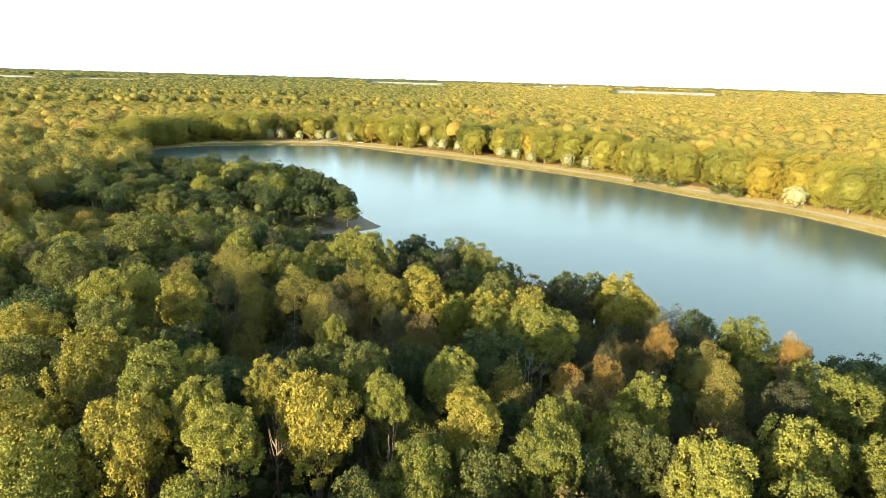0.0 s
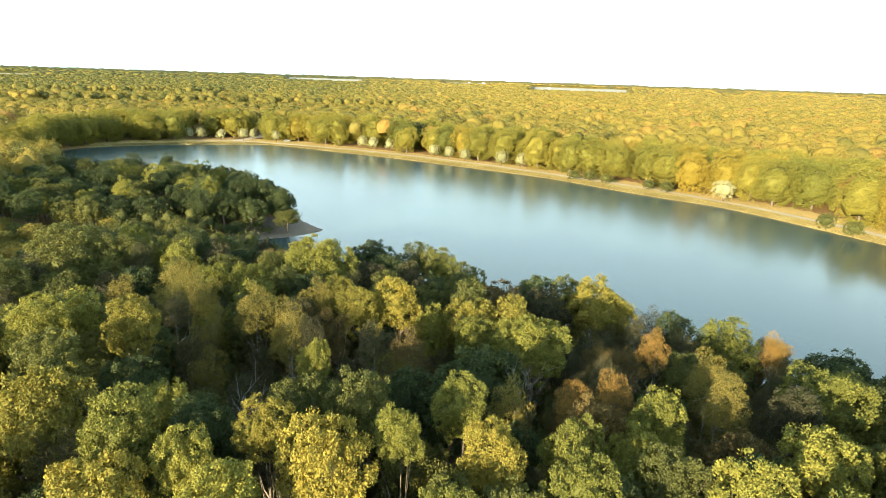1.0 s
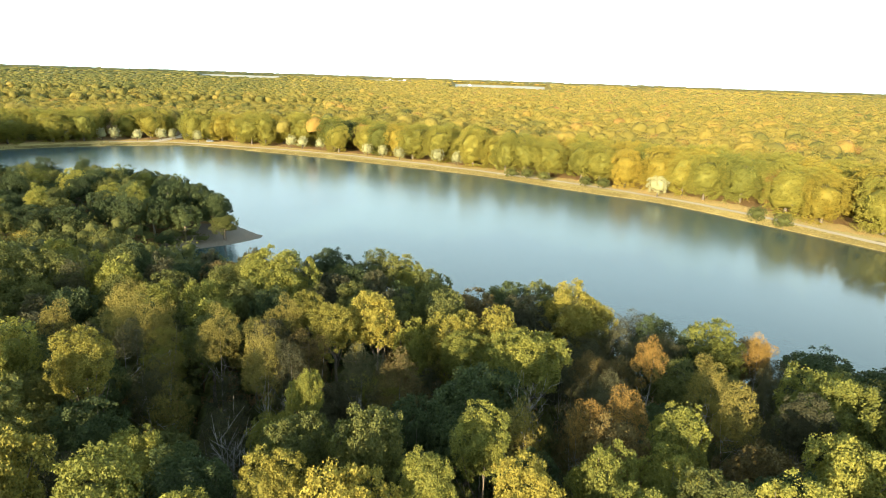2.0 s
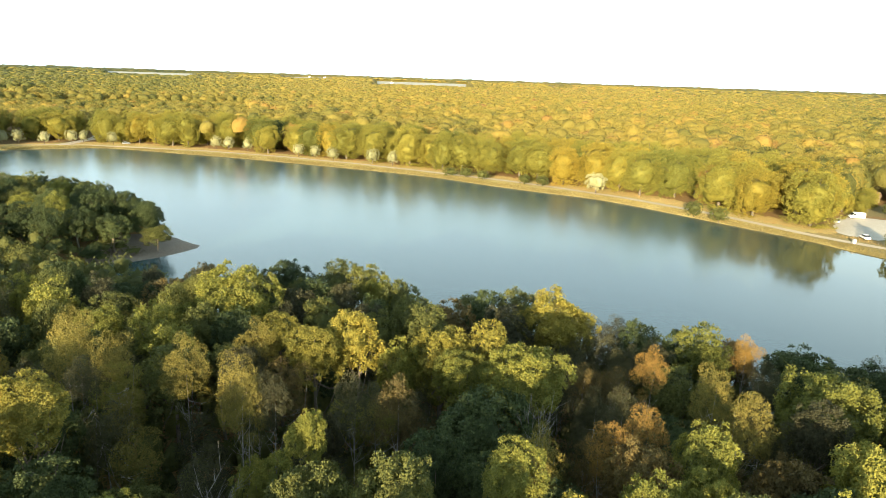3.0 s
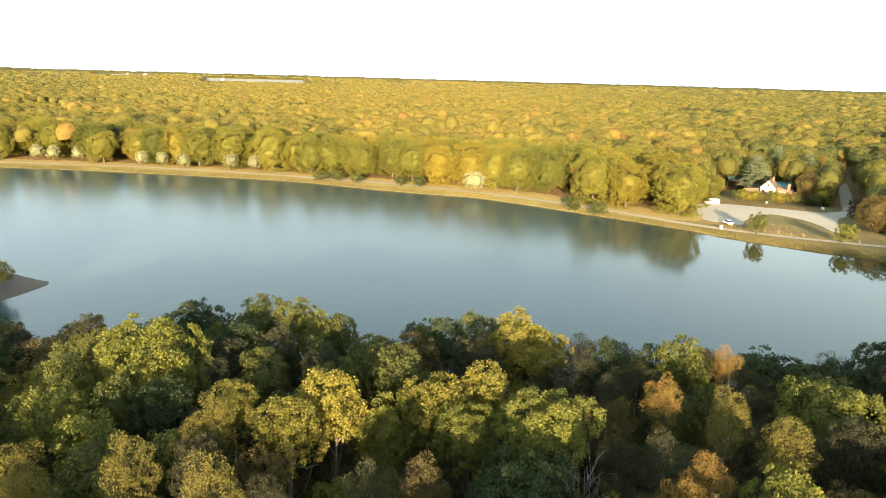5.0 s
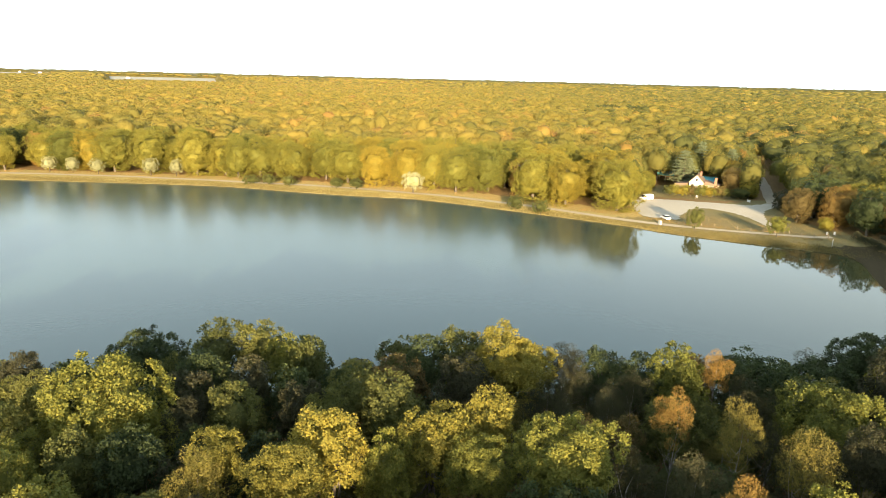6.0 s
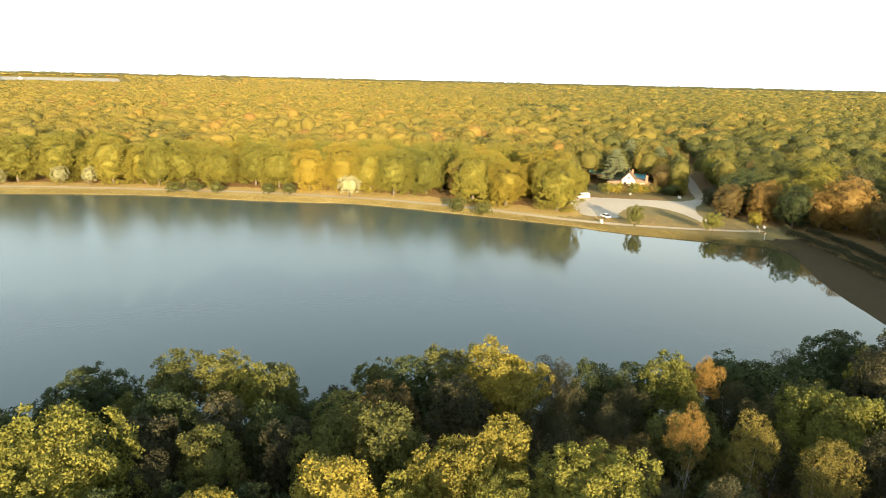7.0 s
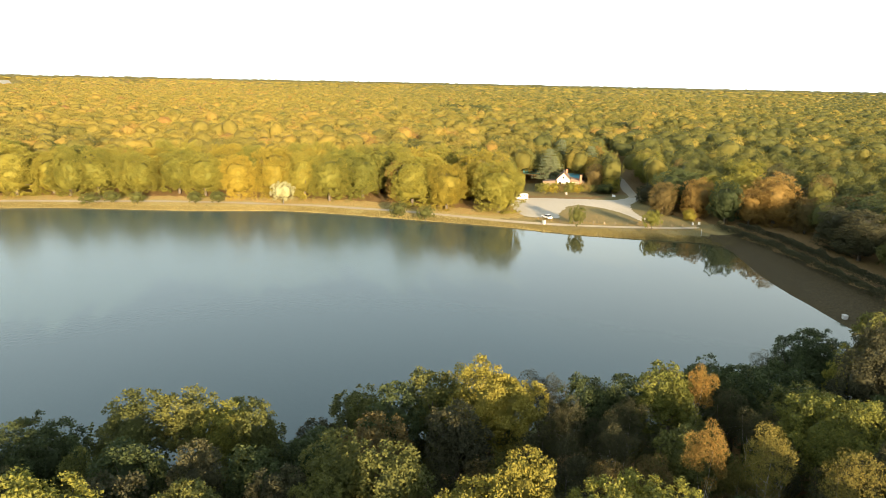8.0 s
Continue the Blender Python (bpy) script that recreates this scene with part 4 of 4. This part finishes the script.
wood_of_crowns("mixed_wood", a, np.where(low_wood, rg.uniform(5.5, 8.0, len(a)), np.where(shading_wood, rg.uniform(25, 28, len(a)), np.where(dam_wood, rg.uniform(7, 10.5, len(a)), rg.uniform(12.5, 17.5, len(a))))), rg.uniform(3.6, 5.2, len(a)) * np.where(shading_wood, 1.5, 1.0), tones(a, rg), NEAR_CROWNS, "mixed autumn wood of green and olive broadleaved trees", 21)
a = p[seen & (d >= 190) & ~on_spit & ~front]
wood_of_crowns("lakeside_wood", a, np.where((a[:, 0] < -140) & (a[:, 1] > 290) & (a[:, 1] < 425), rg.uniform(6.5, 9.5, len(a)), rg.uniform(14, 19, len(a))), rg.uniform(4.8, 6.6, len(a)), tones(a, rg), LAKE_CROWNS, "green and olive broadleaved wood round the lake", 26)
# mostly out of view; its tops are set by the shade on the near trees
b = p[~seen & (d < 130)]
wood_of_crowns("wood_behind", b, rg.uniform(15.5, 18.5, len(b)), rg.uniform(3.8, 5.2, len(b)), tones(b, rg), MIDDLE_CROWNS, "mixed autumn wood of green broadleaved trees", 22)

# wood past the lake
p = scatter(6, -560, 760, -60, 860, 10.0)
d = np.linalg.norm(p - MIDDLE, axis=1)
west = np.degrees(np.arctan2(p[:, 0], p[:, 1])) < 3
p = p[(d >= 340) & (d < np.where(west, 860, 620)) & sector(p) & ~clearing(p) & clear_of_planted(p) & (rg.random(len(p)) > 0.06)]
a = np.degrees(np.arctan2(p[:, 0], p[:, 1]))
young = (a < 3) & (p[:, 1] > 535) & (np.linalg.norm(p - MIDDLE, axis=1) < 780)
wood_of_crowns("middle_wood", p, np.where(young, rg.uniform(10.5, 13.5, len(p)), 17 + 1.5 * wave(p, 30) + rg.normal(0, 1.8, len(p))), rg.uniform(5.6, 8.6, len(p)) * np.where(young, 0.8, 1), tones(p, rg), MIDDLE_CROWNS,
               "golden and olive autumn woodland past the lake", 23)

TALL_ROW = [(-520, 862), (-380, 950), (-240, 1035)]  # tall dark trees past the young wood
p = scatter(8, -1000, 1250, -260, 1250, 11.0)
d = np.linalg.norm(p - MIDDLE, axis=1)
west = np.degrees(np.arctan2(p[:, 0], p[:, 1])) < 3
p = p[(d >= np.where(west, 852, 612)) & (d < 1150) & sector(p)]
wood_of_crowns("distant_wood", p, 16.5 + 1.5 * wave(p, 40) + rg.normal(0, 1.4, len(p)) + 6 * (line_distance(p, TALL_ROW) < 28), rg.uniform(6.0, 9.0, len(p)), tones(p, rg), DISTANT_CROWNS, "golden and olive autumn woodland in the distance", 24)

p = scatter(9, -1900, 2300, -500, 2300, 13.0)
d = np.linalg.norm(p - MIDDLE, axis=1)
p = p[(d >= 1140) & (d < 2250) & sector(p)]
wood_of_crowns("far_wood", p, 15.5 + 1.5 * wave(p, 60) + rg.normal(0, 1.2, len(p)), rg.uniform(7.0, 10.0, len(p)), tones(p, rg), FAR_CROWNS, "woodland reaching towards the horizon", 25)


def polar(a, r):
    return np.column_stack([np.sin(np.radians(a)) * r, np.cos(np.radians(a)) * r])


FIELDS = [(-6.2, 0.0, 2700, 3950), (14.6, 22.5, 2280, 3250), (-38, -31.5, 2280, 3000), (7.0, 10.5, 2900, 3900), (-29, -25, 2280, 2900)]


def in_field(p, margin=0.0):
    a, r = np.degrees(np.arctan2(p[:, 0], p[:, 1])), np.linalg.norm(p, axis=1)
    hit = np.zeros(len(p), bool)
    for a0, a1, r0, r1 in FIELDS:
        hit |= (a > a0 - margin) & (a < a1 + margin) & (r > r0 - 20) & (r < r1)
    return hit


p = scatter(10, -3000, 3300, -1100, 3300, 27.0)
d = np.linalg.norm(p, axis=1)
p = p[(d >= 2240) & (d < 3300) & sector(p, -50, 104) & ~in_field(p, 0.4)]
wood_of_crowns("skyline_wood", p, rg.uniform(13, 18, len(p)), rg.uniform(14, 19, len(p)), tones(p, rg), FAR_CROWNS, "hazy woodland below the skyline", 27)


def horizon_wood():
    """Closed canopy out to the horizon, with gaps for the fields."""
    aa, rr = np.linspace(-50, 110, 700), np.geomspace(2150, 4900, 80)
    ga, gr = np.meshgrid(aa, rr)
    p = polar(ga.ravel(), gr.ravel())
    rg = np.random.default_rng(12)
    z = height(p) + 9 + 3.5 * rg.normal(size=len(p)).clip(-1.5, 1.5) + 3 * wave(p, 120)
    for a0, a1, r0, r1 in FIELDS:
        hole = (ga.ravel() > a0) & (ga.ravel() < a1) & (gr.ravel() > r0) & (gr.ravel() < r1)
        z[hole] = height(p[hole]) - 1.0
    n = len(aa)
    i = (np.arange(len(rr) - 1)[:, None] * n + np.arange(n - 1)[None]).ravel()
    me = mesh("horizon_wood", np.column_stack([p, z]), np.stack([i, i + 1, i + n + 1, i + n], 1), WOOD_MIX, np.clip(0.95 * tones(p, rg) + rg.normal(0, 0.1, len(p)), 0, 1))
    tagged(new("horizon_wood", me), "dark unbroken woodland along the horizon", "woodland", kind="stuff")


horizon_wood()
for a0, a1, r0, r1 in FIELDS:
    ga, gr = np.meshgrid(np.linspace(a0, a1, 14), np.linspace(r0, r1, 8))
    p = polar(ga.ravel(), gr.ravel())
    i = (np.arange(7)[:, None] * 14 + np.arange(13)[None]).ravel()
    me = mesh("field", np.column_stack([p, height(p) + 0.6]), np.stack([i, i + 1, i + 15, i + 14], 1), FIELD)
    tagged(new("field", me), "pale harvested field between the distant woods", "field", kind="structure")


# ---- things by the car park ----
def box(cx, cy, cz, sx, sy, sz, bevel=0.0):
    bm = bmesh.new()
    bmesh.ops.create_cube(bm, size=1.0, matrix=Matrix.Translation((cx, cy, cz)) @ Matrix.Diagonal((sx, sy, sz, 1)))
    if bevel:
        bmesh.ops.bevel(bm, geom=bm.edges[:], offset=bevel, segments=2, affect="EDGES")
    return bm


def prism(outline, y0, y1, bevel=0.0):
    """A solid of the outline in x and z, drawn out from y0 to y1."""
    bm = bmesh.new()
    a = [bm.verts.new((x, y0, z)) for x, z in outline]
    b = [bm.verts.new((x, y1, z)) for x, z in outline]
    n = len(a)
    bm.faces.new(a)
    bm.faces.new(b[::-1])
    for k in range(n):
        bm.faces.new((a[(k + 1) % n], a[k], b[k], b[(k + 1) % n]))
    bmesh.ops.recalc_face_normals(bm, faces=bm.faces)
    if bevel:
        bmesh.ops.bevel(bm, geom=bm.edges[:], offset=bevel, segments=2, affect="EDGES")
    return bm


def disc(cx, cy, cz, r, w):
    bm = bmesh.new()
    bmesh.ops.create_cone(bm, cap_ends=True, segments=18, radius1=r, radius2=r, depth=w, matrix=Matrix.Translation((cx, cy, cz)) @ Matrix.Rotation(radians(90), 4, "X"))
    bmesh.ops.bevel(bm, geom=[e for e in bm.edges if len(e.link_faces) == 2 and e.calc_face_angle() > 1.0], offset=0.03, segments=2, affect="EDGES")
    return bm


def shape(name, bm, mat, parent, label=""):
    me = bpy.data.meshes.new(name)
    bm.to_mesh(me)
    bm.free()
    me.materials.append(mat)
    ob = new(name, me)
    ob.parent = parent
    return tagged(ob, label)


def thing(name, x, y, turn, label, category, group=""):
    ob = new(name)
    ob.empty_display_size = 0.5
    ob.matrix_basis = Matrix.Translation((x, y, float(height(np.array([(x, y)]))[0]))) @ Euler((0, 0, radians(turn))).to_matrix().to_4x4()
    return tagged(ob, label, category, group)


RENDER_WALL = plain_material("cream_render", (0.58, 0.49, 0.33), (0.72, 0.62, 0.44), 1.2, 0.9, 0.2, 0.01)
TILES = plain_material("clay_roof_tiles", (0.13, 0.085, 0.055), (0.25, 0.165, 0.11), 6.0, 0.85, 0.5, 0.03)
BRICK = plain_material("red_brick", (0.26, 0.11, 0.065), (0.42, 0.20, 0.12), 9.0, 0.85, 0.4, 0.02)
GLASS = plain_material("dark_window_glass", (0.02, 0.025, 0.03), (0.04, 0.045, 0.05), 1.0, 0.08, 0)
TEAL = plain_material("teal_canvas", (0.05, 0.24, 0.27), (0.10, 0.36, 0.40), 2.0, 0.6, 0.2, 0.02)
WHITE_PAINT = plain_material("white_vehicle_paint", (0.72, 0.72, 0.72), (0.82, 0.82, 0.81), 0.6, 0.3, 0)
GREY_PAINT = plain_material("grey_vehicle_paint", (0.30, 0.32, 0.33), (0.38, 0.40, 0.41), 0.6, 0.3, 0)
RUBBER = plain_material("tyre_rubber", (0.02, 0.02, 0.02), (0.04, 0.04, 0.04), 8.0, 0.8, 0)
STEEL = plain_material("steel", (0.4, 0.4, 0.4), (0.6, 0.6, 0.6), 5.0, 0.35, 0, metal=0.9)
LAMP = plain_material("lamp_glass", (0.5, 0.5, 0.48), (0.7, 0.7, 0.68), 5.0, 0.15, 0)
TIMBER = plain_material("weathered_timber", (0.16, 0.12, 0.08), (0.32, 0.25, 0.18), 7.0, 0.85, 0.4, 0.02)
CONCRETE = plain_material("pale_concrete", (0.38, 0.36, 0.32), (0.56, 0.53, 0.47), 4.0, 0.9, 0.3, 0.02)
SIGN_WHITE = plain_material("white_board", (0.7, 0.7, 0.68), (0.8, 0.8, 0.78), 3.0, 0.5, 0)


def gabled(name, parent, w, length, eave, ridge, wall_mat, over=0.35, chimney=None):
    """Gabled block: walls, two roof slopes, front along -y."""
    shape("wall", prism([(-w / 2, 0), (w / 2, 0), (w / 2, eave), (0, ridge), (-w / 2, eave)], 0, length), wall_mat, parent)
    slope = (ridge - eave) / (w / 2)
    for side in (-1, 1):
        e = side * (w / 2 + over)
        shape("roof_slope", prism([(0, ridge + 0.02), (e, eave - over * slope + 0.02), (e, eave - over * slope + 0.24), (0, ridge + 0.26)], -over, length + over), TILES, parent, "weathered clay tile roof")


def window_part(parent, x, z, w, h, y=0.0):
    f = shape("window", box(x, y - 0.03, z, w + 0.24, 0.10, h + 0.24), SIGN_WHITE, parent, "white-framed window")
    shape("pane", box(x, y - 0.09, z, w, 0.03, h), GLASS, f)
    shape("sill", box(x, y - 0.12, z - h / 2 - 0.16, w + 0.4, 0.24, 0.08), CONCRETE, f)


house = thing("house", 233.5, 173.0, -68, "small cream-rendered house with a steep clay tile roof behind a hedge", "house")
gabled("house", house, 5.6, 9.0, 5.0, 7.9, RENDER_WALL)
window_part(house, -1.5, 3.3, 1.0, 1.5)
window_part(house, 1.5, 3.3, 1.0, 1.5)
window_part(house, 0.0, 5.9, 0.8, 1.0)
shape("door", box(0, -0.04, 1.05, 1.0, 0.1, 2.1), TIMBER, house)
shape("chimney", box(1.2, 4.2, 8.2, 0.7, 0.9, 1.8, 0.04), BRICK, house, "brick chimney stack")
shape("wing_wall", box(6.0, 4.6, 1.9, 5.4, 5.0, 3.8), RENDER_WALL, house)
shape("wing_roof", prism([(3.1, 3.75), (9.1, 3.75), (8.6, 4.1), (3.1, 5.4)], 1.7, 7.5), TILES, house, "clay tile roof of the side wing")
shape("tall_chimney", box(7.4, 2.0, 3.6, 1.0, 1.0, 7.0, 0.05), BRICK, house, "tall red brick chimney on the wing")
shape("lean_to_wall", box(-6.0, 3.4, 1.7, 5.2, 4.0, 3.4), TIMBER, house, "dark boarded lean-to")
shape("lean_to_roof", prism([(-9.0, 3.3), (-3.3, 3.3), (-3.3, 4.3), (-9.0, 3.6)], 1.1, 5.7), TILES, house, "brown tile roof of the lean-to")


def pavilion(x, y, turn):
    ob = thing("pavilion", x, y, turn, "round-topped teal canvas pavilion beside the house", "pavilion", "teal pavilions")
    arc = [(math.cos(radians(a)) * 3.6, 2.9 + math.sin(radians(a)) * 1.9) for a in range(0, 181, 15)]
    arc += [(x0 * 0.965, 2.9 + (z0 - 2.9) * 0.95) for x0, z0 in arc[::-1]]
    shape("canopy", prism(arc, -4.0, 4.0), TEAL, ob, "teal barrel-shaped canvas roof")
    for px in (-3.5, 3.5):
        for py in (-3.8, 0, 3.8):
            shape("post", box(px, py, 1.4, 0.12, 0.12, 3.0), STEEL, ob)
    return ob


pavilion(256, 199, 20)
pavilion(254, 178, 20)
shed = thing("shed", 243, 199, 20, "low boarded shed with a reddish tile roof", "shed")
gabled("shed", shed, 5.0, 7.0, 2.4, 4.2, TIMBER)


def wheels(ob, xs, half, r):
    for x in xs:
        for s in (-1, 1):
            w = shape("wheel", disc(x, s * (half - 0.1), r, r, 0.22), RUBBER, ob, "black tyre")
            shape("rim", disc(x, s * (half + 0.005), r, r * 0.58, 0.05), STEEL, w)


def van(x, y, turn):
    ob = thing("van", x, y, turn, "white panel van parked at the edge of the gravel", "van")
    side = [(-2.55, 0.4), (2.2, 0.4), (2.6, 0.6), (2.62, 1.0), (1.85, 1.25), (1.15, 2.05), (0.8, 2.28), (-2.35, 2.32), (-2.55, 2.15)]
    shape("body", prism(side, -0.98, 0.98, 0.06), WHITE_PAINT, ob)
    shape("windscreen", prism([(1.90, 1.32), (1.25, 2.02), (1.20, 1.99), (1.84, 1.29)], -0.85, 0.85), GLASS, ob)
    for s in (-1, 1):
        shape("side_window", box(0.95, s * 0.985, 1.62, 0.9, 0.03, 0.5), GLASS, ob)
        shape("headlight", box(2.58, s * 0.72, 0.86, 0.1, 0.3, 0.2, 0.02), LAMP, ob)
    shape("bumper", box(2.62, 0, 0.52, 0.14, 1.9, 0.24, 0.04), RUBBER, ob)
    wheels(ob, (-1.6, 1.65), 0.98, 0.34)


def car(x, y, turn, paint, label):
    ob = thing("car", x, y, turn, label, "car", "parked cars")
    side = [(-2.05, 0.35), (2.0, 0.35), (2.12, 0.6), (1.95, 0.82), (1.0, 0.95), (0.9, 0.95), (-1.6, 0.98), (-2.05, 0.92), (-2.12, 0.6)]
    shape("body", prism(side, -0.86, 0.86, 0.07), paint, ob)
    shape("cabin", prism([(1.05, 0.93), (0.35, 1.42), (-1.15, 1.46), (-1.75, 0.95)], -0.74, 0.74, 0.05), GLASS, ob, "dark glazed cabin")
    shape("roof", prism([(0.32, 1.44), (-1.12, 1.48), (-1.1, 1.53), (0.28, 1.49)], -0.70, 0.70), paint, ob)
    for s in (-1, 1):
        shape("headlight", box(2.04, s * 0.6, 0.68, 0.08, 0.34, 0.14, 0.02), LAMP, ob)
    wheels(ob, (-1.3, 1.3), 0.86, 0.31)


van(201.5, 177.0, 150)
car(173.5, 153.0, 60, WHITE_PAINT, "white hatchback parked beside the bank")
car(187.5, 173.5, 35, GREY_PAINT, "pale grey car parked under the trees")
car(-55, 443, 20, GREY_PAINT, "grey car standing beside the lakeside lane")

kiosk = thing("kiosk", 165.6, 150.4, 60, "small pale concrete cabinet standing on the bank", "cabinet")
shape("wall", box(0, 0, 0.55, 0.95, 0.8, 1.3, 0.03), CONCRETE, kiosk)
shape("roof", box(0, 0, 1.25, 1.1, 0.95, 0.1, 0.03), CONCRETE, kiosk)
shape("door", box(0, -0.41, 0.6, 0.6, 0.05, 0.95), TIMBER, kiosk)


def board(x, y, turn, w, z):
    ob = thing("sign_board", x, y, turn, "white information board on timber posts", "sign", "boards by the lake")
    shape("panel", box(0, 0, z, w, 0.06, 0.9), SIGN_WHITE, ob, "white panel")
    for s in (-1, 1):
        shape("post", box(s * (w / 2 - 0.08), 0.07, z / 2 + 0.1, 0.1, 0.1, z + 0.6), TIMBER, ob)


board(194, 107.2, 60, 1.0, 1.0)
board(193.0, 109.0, 50, 0.9, 0.9)
board(228.5, 148.4, 65, 2.0, 0.9)
board(237.5, 139.8, 65, 0.9, 1.4)
board(221.0, 166.0, 65, 1.2, 1.0)


def fence_post(x, y, h):
    ob = thing("fence_post", x, y, 30, "short weathered timber post beside the track", "post", "posts along the track")
    bm = box(0, 0, h / 2 - 0.2, 0.22, 0.22, h + 0.4, 0.03)
    shape("stake", bm, TIMBER, ob)


for k in range(13):
    fence_post(170.5 + 1.62 * k, 146.5 - 3.25 * k + 0.15 * (k % 3), 1.0 + 0.15 * (k % 2))
pole = thing("marker_post", 180.5, 103.5, 0, "pale marker post standing at the waterside", "post")
shape("pole", box(0, 0, 1.0, 0.16, 0.16, 2.6, 0.03), CONCRETE, pole)
shape("cross_plate", box(0, 0, 1.9, 0.7, 0.1, 0.25, 0.02), CONCRETE, pole)
outlet = thing("outlet", 122.5, 62.3, 35, "pale concrete outlet block at the foot of the dam", "outlet")
shape("block", box(0, 0, 0.2, 1.0, 0.8, 1.0, 0.05), CONCRETE, outlet)
shape("cap", box(0, 0, 0.74, 1.15, 0.95, 0.1, 0.03), CONCRETE, outlet)

# hedge and conifers round the house
for k in range(11):
    f = k / 10
    bank_bush(217.5 + 14.5 * f, 176.5 - 16.5 * f, 6.2 + 0.7 * math.sin(k * 2.3), 2.7, ["olive", "bank", "gold", "bank", "brown"][k % 5])
for x, y, top, r in ((243, 184, 16, 6.6), (262, 172, 17, 5.5), (270, 190, 18, 5.5)):
    planted.append((x, y, r))
    plant("conifer", CEDARS[int(x) % 2], x, y, r / 5.0, top / 16.0, "conifer", "blue-green cedar with flat tiers of branches", "tree", "cedars by the house")
bank_tree(243, 162, 13, 3.6, "brown")
bank_tree(207, 187, 11, 3.4, "olive")
bank_tree(236, 155, 6, 3.4, "green")
bank_tree(241, 154, 8, 3.6, "olive")
bank_tree(246, 156, 10, 4.0, "green")
bank_tree(222, 190, 9, 3.6, "olive")
bank_tree(229, 193, 9, 3.0, "gold")
bank_tree(212, 184, 5.5, 2.4, "olive")


def hedge(line, h, half, seed, label):
    rg = np.random.default_rng(seed)
    pts = np.array(line, float)
    seg = np.linalg.norm(np.diff(pts, axis=0), axis=1)
    n = int(seg.sum() * 260)
    which = rg.choice(len(seg), n, p=seg / seg.sum())
    t = rg.random(n)[:, None]
    p = pts[which] * (1 - t) + pts[which + 1] * t
    c = pts[0]
    off = rg.normal(0, half * 0.5, (n, 2))
    p = p + off
    lift = np.maximum(h * (1 - (np.linalg.norm(off, axis=1) / (half * 1.4)) ** 2), 0.15) * rg.uniform(0.2, 1.0, n) ** 0.5 * (0.9 + 0.25 * wave(p, 3))
    v, f = cards(rg, np.column_stack([p, height(p) + lift]), np.tile((0.0, 0.0, 1.0), (n, 1)), 0.42, 0.22)
    tagged(new("hedge", mesh("hedge", v, f, LEAF["dull"])), label, "hedge", "hedges on the dam")


hedge([(190.6, 100.7), (174.4, 85.2), (153.6, 69.4), (134.5, 55.4), (114, 38)], 2.5, 1.2, 61, "low olive-green hedge along the lake side of the dam")
hedge([(196, 95), (184.9, 82.0), (169.0, 70.5), (157.3, 63.5), (141, 52), (120, 34)], 3.0, 1.5, 62, "low olive-green hedge along the outer side of the dam")


def reeds(name, count, spread, reach, tall, label, seed, mat, start=0.1):
    """Upright dry stems along the bank."""
    rg = np.random.default_rng(seed)
    pts = np.array(FAR_SHORE[1:], float)
    seg = np.linalg.norm(np.diff(pts, axis=0), axis=1)
    which = rg.choice(len(seg), count, p=seg / seg.sum())
    t = rg.random(count)[:, None]
    p = pts[which] * (1 - t) + pts[which + 1] * t + rg.normal(0, spread, (count, 2))
    s = shore(p)
    ok = (s > start) & (s < reach) & (wave(p, 5) > rg.uniform(-1.3, 0.6, count)) & (line_distance(p, PATH) > 1.8) & (line_distance(p, DAM_SHORE) > 4) & ~inside_loop(p, np.array(PARKING))
    p = p[ok]
    lift = np.column_stack([p, height(p) + rg.uniform(0.25, 0.6, len(p)) * tall])
    v, f = cards(rg, lift, np.tile((-0.6, -0.8, 0.0), (len(p), 1)) * 1.5, tall * 1.5, 0.28, droop=1.6)
    tagged(new(name, mesh(name, v, f, mat)), label, "grass", kind="stuff")


DRY_GRASS = leaf_material("dry_reeds", [(0.0, (0.10, 0.085, 0.032)), (0.5, (0.21, 0.165, 0.060)), (1.0, (0.33, 0.24, 0.09))], 0.2)
reeds("reeds", 150000, 3.2, 7.0, 0.34, "tawny dry reeds along the waterline", 63, DRY_GRASS)
reeds("bank_grass", 130000, 9.0, 18.0, 0.2, "short dry golden grass and fallen leaves on the bank", 64, DRY_GRASS)
LITTER = leaf_material("fallen_leaves", [(0.0, (0.14, 0.085, 0.035)), (0.5, (0.28, 0.17, 0.065)), (1.0, (0.42, 0.28, 0.11))], 0.15)
reeds("fallen_leaves", 200000, 15.0, 34.0, 0.17, "orange-brown fallen leaves and tufts below the bank trees", 65, LITTER, 11.0)


def barn(x, y, turn, w, length, h):
    ob = thing("barn", x, y, turn, "pale farm building far off at the edge of the fields", "barn", "farm buildings")
    gabled("barn", ob, w, length, h * 0.7, h, SIGN_WHITE)


for k, (a, r) in enumerate(((9.2, 3900), (9.8, 3950), (10.6, 3900), (11.3, 4000), (16.0, 2900), (31.0, 2600), (-20.5, 2700))):
    q = polar(np.array([a]), r)[0]
    barn(q[0], q[1], 40 * k, 9 + 3 * (k % 3), 20, 8)
